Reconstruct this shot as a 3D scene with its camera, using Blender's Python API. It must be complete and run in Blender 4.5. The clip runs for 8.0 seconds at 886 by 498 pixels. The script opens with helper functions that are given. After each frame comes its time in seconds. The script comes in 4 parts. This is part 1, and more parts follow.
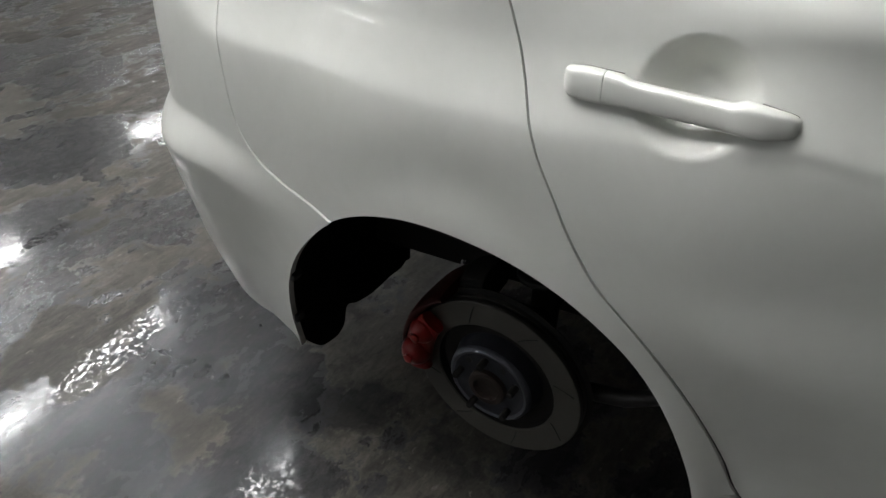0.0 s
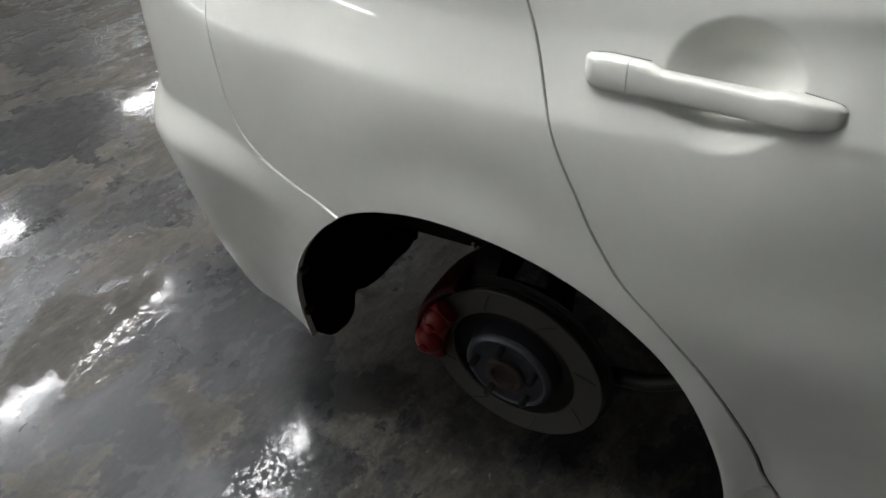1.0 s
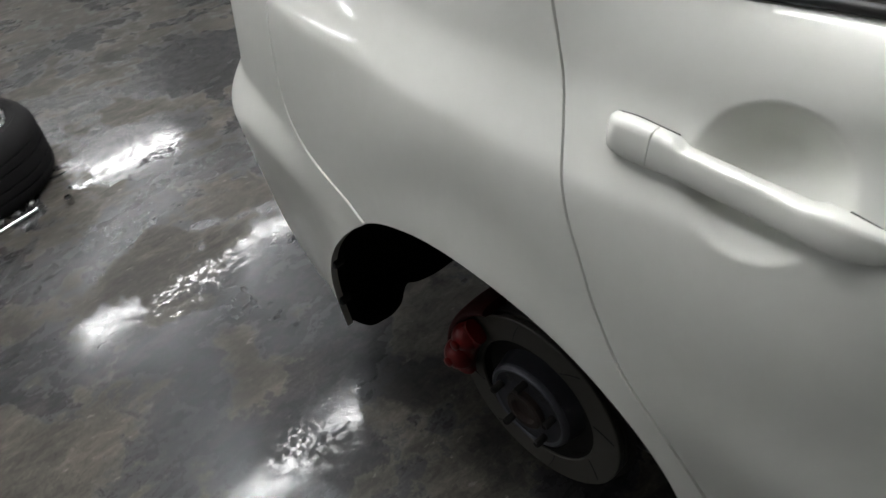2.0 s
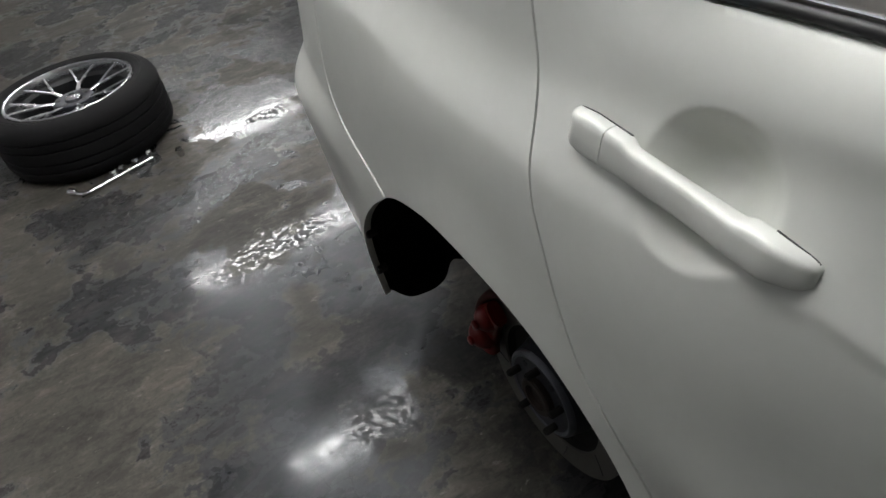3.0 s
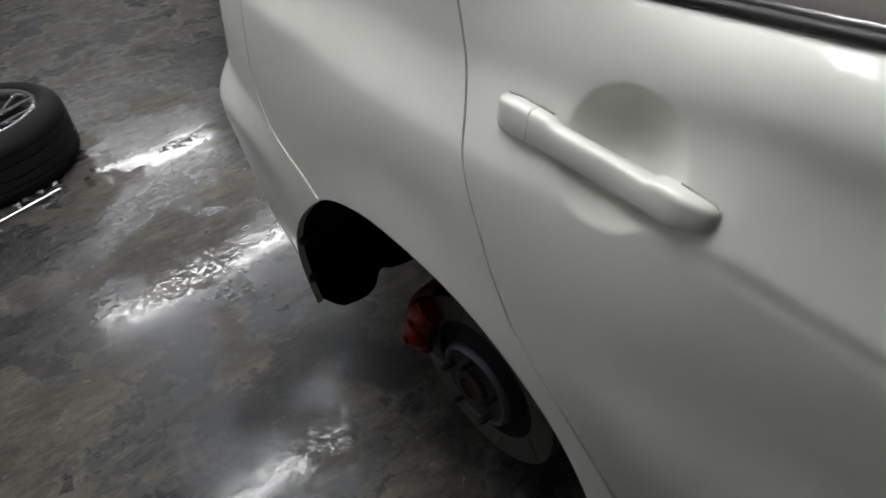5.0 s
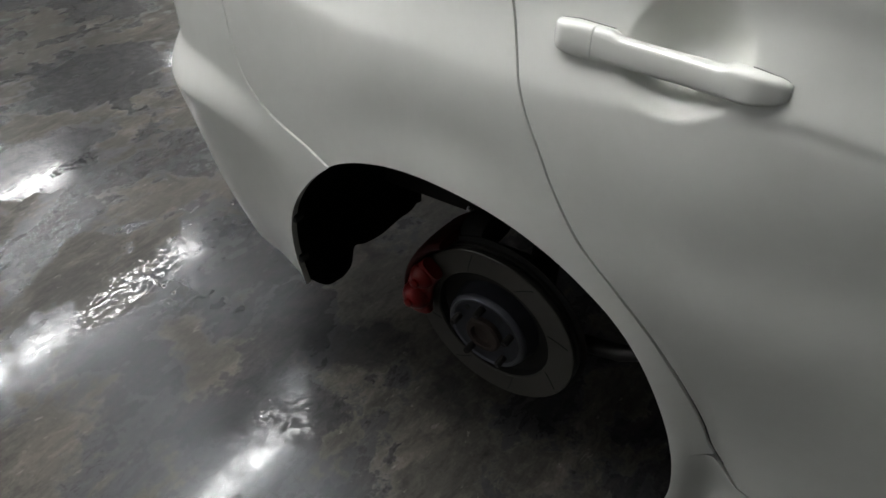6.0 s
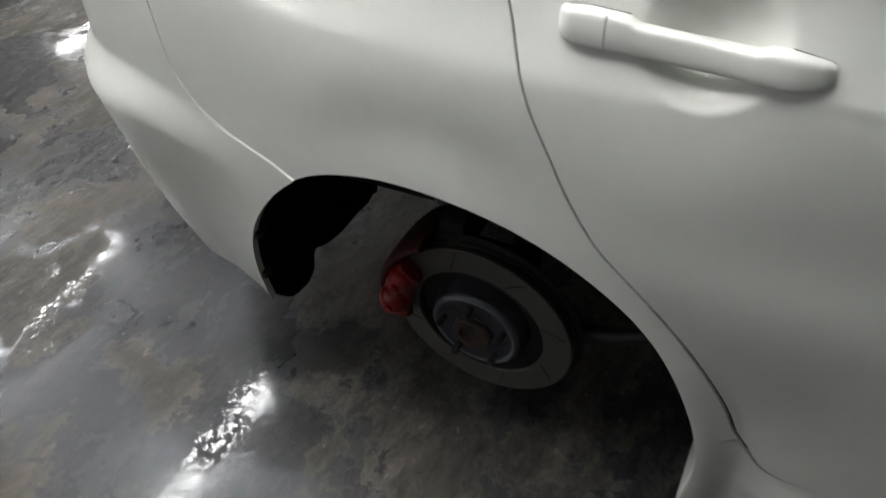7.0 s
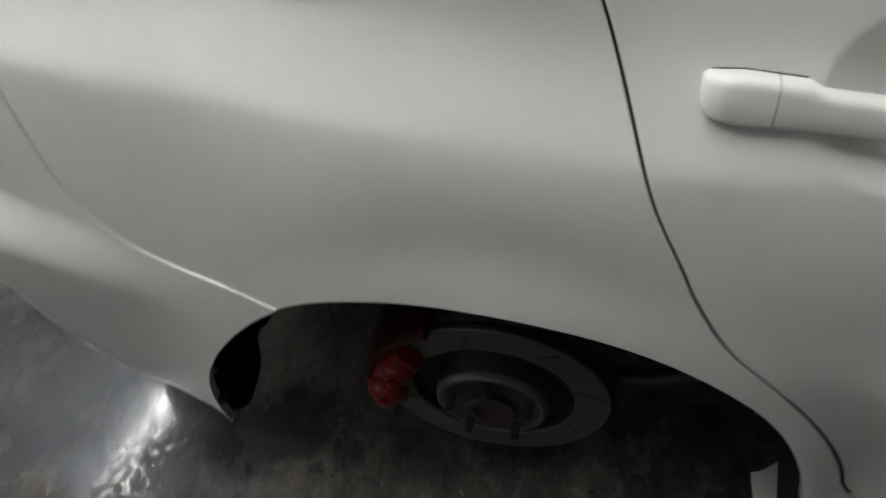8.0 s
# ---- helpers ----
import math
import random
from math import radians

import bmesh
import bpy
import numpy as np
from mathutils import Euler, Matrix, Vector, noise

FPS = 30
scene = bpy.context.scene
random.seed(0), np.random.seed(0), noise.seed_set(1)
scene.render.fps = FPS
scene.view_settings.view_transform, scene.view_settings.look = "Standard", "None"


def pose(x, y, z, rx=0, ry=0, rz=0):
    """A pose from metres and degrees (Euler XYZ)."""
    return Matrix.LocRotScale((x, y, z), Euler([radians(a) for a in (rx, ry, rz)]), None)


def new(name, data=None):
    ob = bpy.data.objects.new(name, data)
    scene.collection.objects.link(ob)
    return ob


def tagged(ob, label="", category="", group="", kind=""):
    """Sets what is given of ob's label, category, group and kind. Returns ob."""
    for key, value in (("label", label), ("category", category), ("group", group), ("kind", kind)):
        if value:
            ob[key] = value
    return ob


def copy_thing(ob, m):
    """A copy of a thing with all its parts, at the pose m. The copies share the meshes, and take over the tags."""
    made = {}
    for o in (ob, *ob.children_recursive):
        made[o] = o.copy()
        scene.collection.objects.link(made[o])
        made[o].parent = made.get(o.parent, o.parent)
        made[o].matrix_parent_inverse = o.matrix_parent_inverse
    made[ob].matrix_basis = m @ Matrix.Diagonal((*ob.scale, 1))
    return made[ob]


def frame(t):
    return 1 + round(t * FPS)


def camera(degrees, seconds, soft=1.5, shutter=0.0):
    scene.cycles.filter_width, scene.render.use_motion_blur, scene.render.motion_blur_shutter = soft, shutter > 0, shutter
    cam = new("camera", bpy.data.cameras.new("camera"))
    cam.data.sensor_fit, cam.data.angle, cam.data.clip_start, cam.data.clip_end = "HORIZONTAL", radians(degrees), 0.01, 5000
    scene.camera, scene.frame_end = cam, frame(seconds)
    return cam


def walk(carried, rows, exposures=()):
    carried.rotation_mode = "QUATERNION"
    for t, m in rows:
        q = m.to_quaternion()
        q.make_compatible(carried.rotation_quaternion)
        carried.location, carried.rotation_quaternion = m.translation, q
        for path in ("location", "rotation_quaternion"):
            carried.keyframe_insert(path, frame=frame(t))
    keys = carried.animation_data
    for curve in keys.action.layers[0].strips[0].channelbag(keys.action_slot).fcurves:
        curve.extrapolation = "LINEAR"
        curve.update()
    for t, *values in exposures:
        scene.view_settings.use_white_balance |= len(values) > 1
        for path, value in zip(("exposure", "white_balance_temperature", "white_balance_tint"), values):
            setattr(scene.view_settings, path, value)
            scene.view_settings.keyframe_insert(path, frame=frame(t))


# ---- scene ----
cam = camera(64.95, 8.0, shutter=0.4)
# seconds, eye x y z, turn about x y z
PATH = [
    (0.0, 0.0638, -0.0112, 1.2201, 55.46, 5.66, 33.64),
    (0.5, 0.0522, 0.0031, 1.2213, 54.86, 5.96, 33.80),
    (0.8, 0.0307, 0.0176, 1.2289, 52.99, 6.89, 32.11),
    (1.0, 0.0147, 0.0350, 1.2403, 51.65, 7.60, 32.25),
    (1.2, 0.0021, 0.0554, 1.2570, 51.47, 8.08, 34.05),
    (2.3, 0.1066, 0.2603, 1.2541, 49.22, 6.65, 51.41),
    (2.5, 0.1353, 0.2847, 1.2556, 48.94, 7.20, 53.83),
    (2.8, 0.1586, 0.3056, 1.2456, 49.64, 7.78, 56.44),
    (3.0, 0.1608, 0.3158, 1.2520, 49.50, 8.61, 57.95),
    (3.3, 0.1691, 0.3312, 1.2477, 49.41, 7.98, 59.16),
    (3.5, 0.1682, 0.3436, 1.2462, 49.30, 7.93, 59.91),
    (4.0, 0.1698, 0.3610, 1.2385, 49.45, 7.90, 60.91),
    (4.5, 0.1866, 0.3328, 1.2369, 49.91, 7.95, 60.71),
    (4.7, 0.2023, 0.3099, 1.2383, 50.88, 7.01, 57.62),
    (5.0, 0.2049, 0.2518, 1.2472, 51.33, 6.14, 50.88),
    (5.2, 0.1870, 0.1881, 1.2486, 49.82, 6.79, 46.93),
    (6.3, 0.0877, 0.0066, 1.2280, 50.22, 5.41, 33.26),
    (6.5, 0.0711, -0.0050, 1.2325, 48.46, 5.34, 30.12),
    (6.7, 0.0340, 0.0086, 1.2269, 47.01, 4.70, 28.39),
    (6.8, 0.0213, 0.0285, 1.2239, 46.68, 5.38, 28.03),
    (7.0, -0.0243, 0.0739, 1.2391, 46.11, 6.40, 28.45),
    (7.3, -0.0994, 0.1637, 1.2416, 44.00, 6.26, 27.24),
    (7.5, -0.1498, 0.2060, 1.2376, 42.53, 7.84, 23.83),
    (7.8, -0.2455, 0.2286, 1.2396, 40.39, 4.39, 18.88),
    (8.0, -0.3180, 0.2497, 1.2348, 40.06, 4.91, 11.69),
]
LEVEL = [(0.0, 0.10), (1.2, 0.10), (2.5, -0.15), (4.0, -0.28), (5.0, -0.28), (6.5, 0.18), (7.0, 0.26), (7.5, 0.20), (8.0, -0.17)]
walk(cam, [(t, pose(*p)) for t, *p in PATH], LEVEL)

# ---------------------------------------------------------------- world and light
world = bpy.data.worlds.new("shop_air")
scene.world = world
world.use_nodes = True
world.node_tree.nodes["Background"].inputs[0].default_value = (0.5, 0.52, 0.55, 1)
world.node_tree.nodes["Background"].inputs[1].default_value = 0.0
scene.view_settings.exposure = 0.0
TUBE = 60.0          # strength of the ceiling tubes
CEILING = 3.0
FILL_GLOW = 0.7         # glow of the unseen high windows, added as fill light


# ---------------------------------------------------------------- materials
def material(name):
    m = bpy.data.materials.new(name)
    m.use_nodes = True
    return m, m.node_tree.nodes, m.node_tree.links, m.node_tree.nodes["Principled BSDF"]


def node(nodes, kind, **values):
    n = nodes.new(kind)
    for key, value in values.items():
        if key in n.inputs:
            n.inputs[key].default_value = value
    return n


def noise_of(nodes, links, scale, detail=4.0, rough=0.6, distort=0.0, vector=None):
    n = node(nodes, "ShaderNodeTexNoise", Scale=scale, Detail=detail, Roughness=rough, Distortion=distort)
    if vector is not None:
        links.new(vector, n.inputs["Vector"])
    return n.outputs["Fac"]


def ramp(nodes, links, fac, stops):
    r = nodes.new("ShaderNodeValToRGB")
    e = r.color_ramp.elements
    while len(e) < len(stops):
        e.new(0.5)
    for el, (p, c) in zip(e, stops):
        el.position = p
        el.color = (*c, 1) if isinstance(c, tuple) else (c, c, c, 1)
    links.new(fac, r.inputs[0])
    return r.outputs[0]


def mixed(nodes, links, fac, a, b, blend="MIX"):
    m = nodes.new("ShaderNodeMix")
    m.data_type, m.blend_type = "RGBA", blend
    for slot, v in ((0, fac), (6, a), (7, b)):
        if isinstance(v, (float, int)):
            m.inputs[slot].default_value = v if slot == 0 else (v, v, v, 1)
        elif isinstance(v, tuple):
            m.inputs[slot].default_value = (*v, 1)
        else:
            links.new(v, m.inputs[slot])
    return m.outputs[2]


def bumped(nodes, links, bsdf, height, strength, distance=0.002):
    b = node(nodes, "ShaderNodeBump", Strength=strength, Distance=distance)
    links.new(height, b.inputs["Height"])
    links.new(b.outputs[0], bsdf.inputs["Normal"])
    return b


def coords(nodes):
    return nodes.new("ShaderNodeTexCoord").outputs["Object"]


def simple(name, colour, rough=0.5, metal=0.0, coat=0.0, vary=0.15, grain=60.0, bump=0.1, spec=0.5):
    """A plain surface with two scales of grain in colour, gloss and relief."""
    m, n, l, b = material(name)
    c = coords(n)
    fine, wide = noise_of(n, l, grain, 5, 0.65, vector=c), noise_of(n, l, grain / 12, 3, 0.6, vector=c)
    both = mixed(n, l, 0.5, fine, wide)
    lo = tuple(max(0.0, v * (1 - vary)) for v in colour)
    hi = tuple(min(1.0, v * (1 + vary)) for v in colour)
    l.new(ramp(n, l, both, [(0.3, lo), (0.7, hi)]), b.inputs["Base Color"])
    l.new(ramp(n, l, both, [(0.25, max(0.02, rough * 0.8)), (0.75, min(1.0, rough * 1.2))]), b.inputs["Roughness"])
    b.inputs["Metallic"].default_value = metal
    b.inputs["Coat Weight"].default_value = coat
    b.inputs["Coat Roughness"].default_value = 0.05
    b.inputs["Specular IOR Level"].default_value = spec
    if bump:
        bumped(n, l, b, fine, bump)
    return m


def paint_material():
    """White car paint: a plain base under a glossy clear coat with faint orange peel and a film of dust."""
    m, n, l, b = material("white_paint")
    c = coords(n)
    dust = noise_of(n, l, 7, 6, 0.7, 0.4, c)
    l.new(ramp(n, l, dust, [(0.3, (0.70, 0.708, 0.662)), (0.7, (0.76, 0.768, 0.727))]), b.inputs["Base Color"])
    l.new(ramp(n, l, dust, [(0.3, 0.40), (0.7, 0.48)]), b.inputs["Roughness"])
    b.inputs["Specular IOR Level"].default_value = 0.35
    b.inputs["Metallic"].default_value = 0.13      # pearl flake in the base
    b.inputs["Coat Weight"].default_value = 0.45
    l.new(ramp(n, l, noise_of(n, l, 22, 5, 0.7, 0.2, c), [(0.35, 0.025), (0.75, 0.07)]), b.inputs["Coat Roughness"])
    peel = noise_of(n, l, 260, 2, 0.5, 0, c)
    bp = node(n, "ShaderNodeBump", Strength=0.05, Distance=0.0006)
    l.new(peel, bp.inputs["Height"])
    l.new(bp.outputs[0], b.inputs["Coat Normal"])
    return m


def floor_material():
    """Old sealed concrete: dusty brown wear, dark smooth films of sealer with ragged edges, oil stains, flaked and crazed spots."""
    m, n, l, b = material("sealed_concrete")
    c = coords(n)

    def shifted(scale, amount, vector, detail=5):
        """The floor's coordinates pushed about by noise, for ragged outlines."""
        t = node(n, "ShaderNodeTexNoise", Scale=scale, Detail=detail, Roughness=0.65)
        l.new(vector, t.inputs["Vector"])
        move = n.new("ShaderNodeVectorMath")
        move.operation = "MULTIPLY_ADD"
        l.new(t.outputs["Color"], move.inputs[0])
        move.inputs[1].default_value = (amount, amount, 0)
        l.new(vector, move.inputs[2])
        back = n.new("ShaderNodeVectorMath")
        back.operation = "SUBTRACT"
        l.new(move.outputs[0], back.inputs[0])
        back.inputs[1].default_value = (amount / 2, amount / 2, 0)
        return back.outputs[0]
    ragged = shifted(30, 0.05, shifted(5, 0.30, c), 4)

    def spot(x, y, rx, ry, turn=0.0, edge=0.06, vector=None):
        """A patch of the floor: 1 inside an uneven oval, 0 outside."""
        mp = n.new("ShaderNodeMapping")
        mp.vector_type = "TEXTURE"
        mp.inputs["Location"].default_value = (x, y, 0)
        mp.inputs["Rotation"].default_value = (0, 0, radians(turn))
        mp.inputs["Scale"].default_value = (rx, ry, 1)
        l.new(ragged if vector is None else vector, mp.inputs["Vector"])
        far = n.new("ShaderNodeVectorMath")
        far.operation = "LENGTH"
        l.new(mp.outputs[0], far.inputs[0])
        return ramp(n, l, far.outputs["Value"], [(1.0 - edge, 1.0), (1.0, 0.0)])

    def most(*masks):
        out = masks[0]
        for k in masks[1:]:
            out = mixed(n, l, 1.0, out, k, "LIGHTEN")
        return out

    def less(mask, cut):
        inv = n.new("ShaderNodeInvert")
        l.new(cut, inv.inputs["Color"])
        return mixed(n, l, 1.0, mask, inv.outputs[0], "MULTIPLY")
    streak = n.new("ShaderNodeMapping")
    streak.inputs["Rotation"].default_value = (0, 0, -0.25)
    streak.inputs["Scale"].default_value = (1.0, 0.42, 1.0)
    l.new(c, streak.inputs["Vector"])
    v = streak.outputs[0]
    cloud = noise_of(n, l, 1.7, 8, 0.6, 0.4, v)
    smear = noise_of(n, l, 9, 9, 0.68, 0.5, v)
    mottle = noise_of(n, l, 24, 8, 0.7, 0.7, c)
    grain = noise_of(n, l, 90, 6, 0.7, 0.3, c)
    patch = noise_of(n, l, 2.3, 6, 0.52, 0.3, ragged)
    chips = noise_of(n, l, 62, 5, 0.6, 0.3, c)
    wave = noise_of(n, l, 9, 3, 0.45, 0.5, c)
    # dusty worn concrete
    base = ramp(n, l, cloud, [(0.33, (0.036, 0.0335, 0.029)), (0.50, (0.054, 0.050, 0.043)), (0.66, (0.072, 0.066, 0.057))])
    base = mixed(n, l, ramp(n, l, smear, [(0.52, 0.0), (0.64, 0.75)]), base, (0.098, 0.087, 0.074))
    base = mixed(n, l, ramp(n, l, smear, [(0.34, 0.5), (0.48, 0.0)]), base, (0.026, 0.0245, 0.022))
    base = mixed(n, l, ramp(n, l, mottle, [(0.56, 0.0), (0.70, 0.5)]), base, (0.085, 0.072, 0.060))
    base = mixed(n, l, ramp(n, l, mottle, [(0.30, 0.6), (0.42, 0.0)]), base, (0.022, 0.021, 0.020))
    flecks = ramp(n, l, noise_of(n, l, 34, 5, 0.7, 0.4, v), [(0.64, 0.0), (0.68, 0.7)])
    base = mixed(n, l, flecks, base, (0.18, 0.168, 0.15))
    # smooth films of old sealer, whole in some places and worn to islands in others
    more = most(spot(-1.42, 0.42, 0.10, 0.09, 0, 0.5), spot(-2.46, 0.80, 0.30, 0.34, 0, 0.5), spot(-1.40, 0.86, 0.30, 0.22, 25, 0.4), spot(-1.28, 0.36, 0.22, 0.20, 0, 0.5), spot(-0.97, 0.46, 0.24, 0.20, 0, 0.5),
                spot(-2.02, 0.62, 0.12, 0.26, 0, 0.5), spot(-2.24, 1.00, 0.22, 0.28, 0, 0.5), spot(-3.0, 1.35, 0.50, 0.40, 20, 0.5), spot(-4.5, 2.0, 0.70, 0.45, 0, 0.5), spot(-1.22, 0.63, 0.06, 0.12, 0, 0.5), spot(-1.60, 0.12, 0.18, 0.14, 0, 0.5))
    fewer = most(spot(-1.10, -0.02, 0.50, 0.30, 0, 0.5), spot(-1.75, 0.42, 0.14, 0.18, 0, 0.5), spot(-0.95, 0.95, 0.30, 0.18, 0, 0.5), spot(-1.85, 0.90, 0.12, 0.18, 0, 0.5))
    islands = noise_of(n, l, 4.2, 7, 0.58, 0.3, ragged)
    level = mixed(n, l, 0.15, mixed(n, l, 0.5, patch, islands), noise_of(n, l, 15, 6, 0.62, 0.4, c))
    level = mixed(n, l, 0.085, level, more, "ADD")
    level = mixed(n, l, 0.085, level, fewer, "SUBTRACT")
    film = ramp(n, l, level, [(0.490, 0.0), (0.510, 0.85), (0.58, 1.0)])
    sealed = mixed(n, l, ramp(n, l, smear, [(0.35, 0.0), (0.65, 1.0)]), (0.014, 0.0155, 0.020), (0.030, 0.032, 0.039))
    base = mixed(n, l, film, base, mixed(n, l, 0.64, base, sealed))
    rim = ramp(n, l, level, [(0.474, 0.0), (0.494, 0.22), (0.502, 0.0)])
    base = mixed(n, l, rim, base, (0.135, 0.125, 0.108))
    scuff = ramp(n, l, noise_of(n, l, 42, 6, 0.66, 0.6, v), [(0.42, 0.28), (0.47, 0.5), (0.56, 0.5), (0.60, 0.74)])
    base = mixed(n, l, 0.48, base, scuff, "OVERLAY")
    # oil
    oil = most(spot(-0.87, 0.765, 0.15, 0.105, 20, 0.35), spot(-0.87, 0.19, 0.06, 0.05, 0, 0.4), ramp(n, l, noise_of(n, l, 1.9, 7, 0.6, 0.5, shifted(5, 0.30, c)), [(0.36, 0.8), (0.42, 0.0)]))
    base = mixed(n, l, oil, base, mixed(n, l, 0.75, base, (0.010, 0.010, 0.011)))
    base = mixed(n, l, 0.18, base, ramp(n, l, grain, [(0.3, 0.1), (0.7, 0.9)]), "OVERLAY")
    # flaked sealer and a crazed spot
    soft_edge = shifted(14, 0.10, c, 5)
    dull = spot(-0.80, 0.53, 0.115, 0.085, 15, 0.25, soft_edge)
    flaked = most(dull, spot(-0.94, 0.47, 0.10, 0.12, 0, 0.5, soft_edge), spot(-1.56, 0.57, 0.10, 0.26, 10, 0.35, soft_edge), spot(-1.04, 0.60, 0.13, 0.20, 0, 0.4, soft_edge),
                  spot(-2.36, 0.85, 0.05, 0.14, 0, 0.4, soft_edge))
    edges = node(n, "ShaderNodeTexVoronoi", Scale=16.0, Randomness=1.0)
    edges.feature = "DISTANCE_TO_EDGE"
    l.new(shifted(30, 0.03, c), edges.inputs["Vector"])
    cracks = less(ramp(n, l, edges.outputs["Distance"], [(0.006, 1.0), (0.022, 0.0)]), ramp(n, l, spot(-0.74, 0.37, 0.10, 0.09, 0, 0.8, soft_edge), [(0.0, 1.0), (0.6, 0.0)]))
    base = mixed(n, l, cracks, base, mixed(n, l, 0.6, base, (0.012, 0.011, 0.010)))
    l.new(base, b.inputs["Base Color"])
    whole = mixed(n, l, film, ramp(n, l, smear, [(0.35, 0.10), (0.65, 0.02)]), ramp(n, l, mottle, [(0.34, 0.15), (0.50, 0.42), (0.62, 0.72)]))
    flakes = ramp(n, l, chips, [(0.515, 0.0), (0.53, 0.85)])
    flakes = mixed(n, l, dull, flakes, mixed(n, l, 0.6, flakes, 0.02))
    l.new(less(mixed(n, l, flaked, whole, flakes), cracks), b.inputs["Coat Weight"])
    rough = mixed(n, l, film, ramp(n, l, smear, [(0.35, 0.22), (0.65, 0.38)]), ramp(n, l, mottle, [(0.34, 0.15), (0.48, 0.07), (0.62, 0.035)]))
    l.new(mixed(n, l, flaked, rough, 0.09), b.inputs["Coat Roughness"])
    b.inputs["Coat IOR"].default_value = 1.45
    l.new(mixed(n, l, film, 0.55, ramp(n, l, smear, [(0.35, 0.28), (0.65, 0.19)])), b.inputs["Roughness"])
    b.inputs["Specular Tint"].default_value = (0.86, 0.93, 1.0, 1)
    l.new(mixed(n, l, film, 0.10, mixed(n, l, flaked, 0.27, 0.06)), b.inputs["Specular IOR Level"])
    h = mixed(n, l, flaked, mixed(n, l, 0.03, mixed(n, l, 0.30, 0.5, wave), grain), mixed(n, l, 0.10, wave, chips))
    bp = node(n, "ShaderNodeBump", Strength=0.7, Distance=0.0024)
    l.new(h, bp.inputs["Height"])
    l.new(bp.outputs[0], b.inputs["Coat Normal"])
    bumped(n, l, b, grain, 0.2, 0.0015)
    return m


def fill_material():
    """A frosted pane that glows, added as side fill for the car."""
    m, n, l, b = material("fill_panel")
    b.inputs["Roughness"].default_value = 0.6
    b.inputs["Base Color"].default_value = (0.7, 0.72, 0.75, 1)
    b.inputs["Emission Color"].default_value = (0.93, 0.96, 1.0, 1)
    b.inputs["Emission Strength"].default_value = FILL_GLOW
    return m


def glow_material(name, strength, colour=(0.985, 0.985, 0.985)):
    m, n, l, b = material(name)
    b.inputs["Emission Color"].default_value = (*colour, 1)
    b.inputs["Emission Strength"].default_value = strength
    return m


PAINT = paint_material()
CONCRETE = floor_material()
FILL_PANE = fill_material()
TUBE_GLOW = glow_material("tube_glow", TUBE)
WALL = simple("painted_block", (0.34, 0.34, 0.33), 0.8, grain=25, bump=0.2)
CEIL = simple("painted_deck", (0.60, 0.605, 0.61), 0.85, grain=20, bump=0.2)
WHITE_METAL = simple("white_enamel", (0.75, 0.75, 0.74), 0.4, vary=0.05)
FELT = simple("black_felt", (0.012, 0.012, 0.012), 0.95, vary=0.35, grain=220, bump=0.5, spec=0.1)
BLACK_PLASTIC = simple("black_plastic", (0.018, 0.018, 0.018), 0.5, vary=0.2, grain=120)
UNDERSEAL = simple("underseal", (0.02, 0.019, 0.018), 0.85, vary=0.3, grain=70, bump=0.5, spec=0.2)
TYRE_RUBBER = simple("tyre_rubber", (0.0095, 0.0092, 0.0098), 0.8, spec=0.15, vary=0.25, grain=50, bump=0.2)
ALLOY = simple("bare_alloy", (0.58, 0.58, 0.60), 0.26, metal=1.0, vary=0.12, grain=40, bump=0.05)
DARK_ALLOY = simple("dark_alloy", (0.007, 0.007, 0.008), 0.55, metal=0.2, vary=0.2, grain=40)
ROTOR_IRON = simple("worn_iron", (0.088, 0.084, 0.075), 0.5, metal=0.5, vary=0.15, grain=90, bump=0.15)
HAT_IRON = simple("grey_iron", (0.032, 0.034, 0.042), 0.45, metal=0.4, vary=0.25, grain=45, bump=0.25)
# paler, bluer iron: the glint on the hat's edge put into colour
GLINT_IRON = simple("glint_iron", (0.105, 0.11, 0.13), 0.4, metal=0.5, vary=0.3, grain=70, bump=0.2)
RUST = simple("rust", (0.022, 0.013, 0.009), 0.8, vary=0.5, grain=80, bump=0.5)
RED_PAINT = simple("red_enamel", (0.13, 0.0030, 0.0028), 0.34, coat=0.12, vary=0.25, grain=40, spec=0.3)
# the caliper's red again, darkened to put the shade into its colour
SHADED_RED = simple("shaded_red", (0.028, 0.0025, 0.0022), 0.6, vary=0.4, grain=50, bump=0.3, spec=0.2)
STEEL = simple("chromed_steel", (0.72, 0.72, 0.73), 0.16, metal=1.0, vary=0.08, grain=60, bump=0.04)
GREASE_STEEL = simple("greasy_steel", (0.032, 0.031, 0.03), 0.5, metal=0.5, vary=0.4, grain=50, bump=0.3)
RUBBER = simple("black_rubber", (0.014, 0.014, 0.014), 0.55, vary=0.2, grain=150)
TRIM = simple("grey_trim", (0.30, 0.28, 0.26), 0.3, metal=0.3, vary=0.1, grain=90, bump=0.02)


def glass_material():
    m, n, l, b = material("tinted_glass")
    b.inputs["Base Color"].default_value = (0.02, 0.025, 0.03, 1)
    b.inputs["Roughness"].default_value = 0.02
    b.inputs["Transmission Weight"].default_value = 0.5
    b.inputs["IOR"].default_value = 1.5
    return m


GLASS = glass_material()


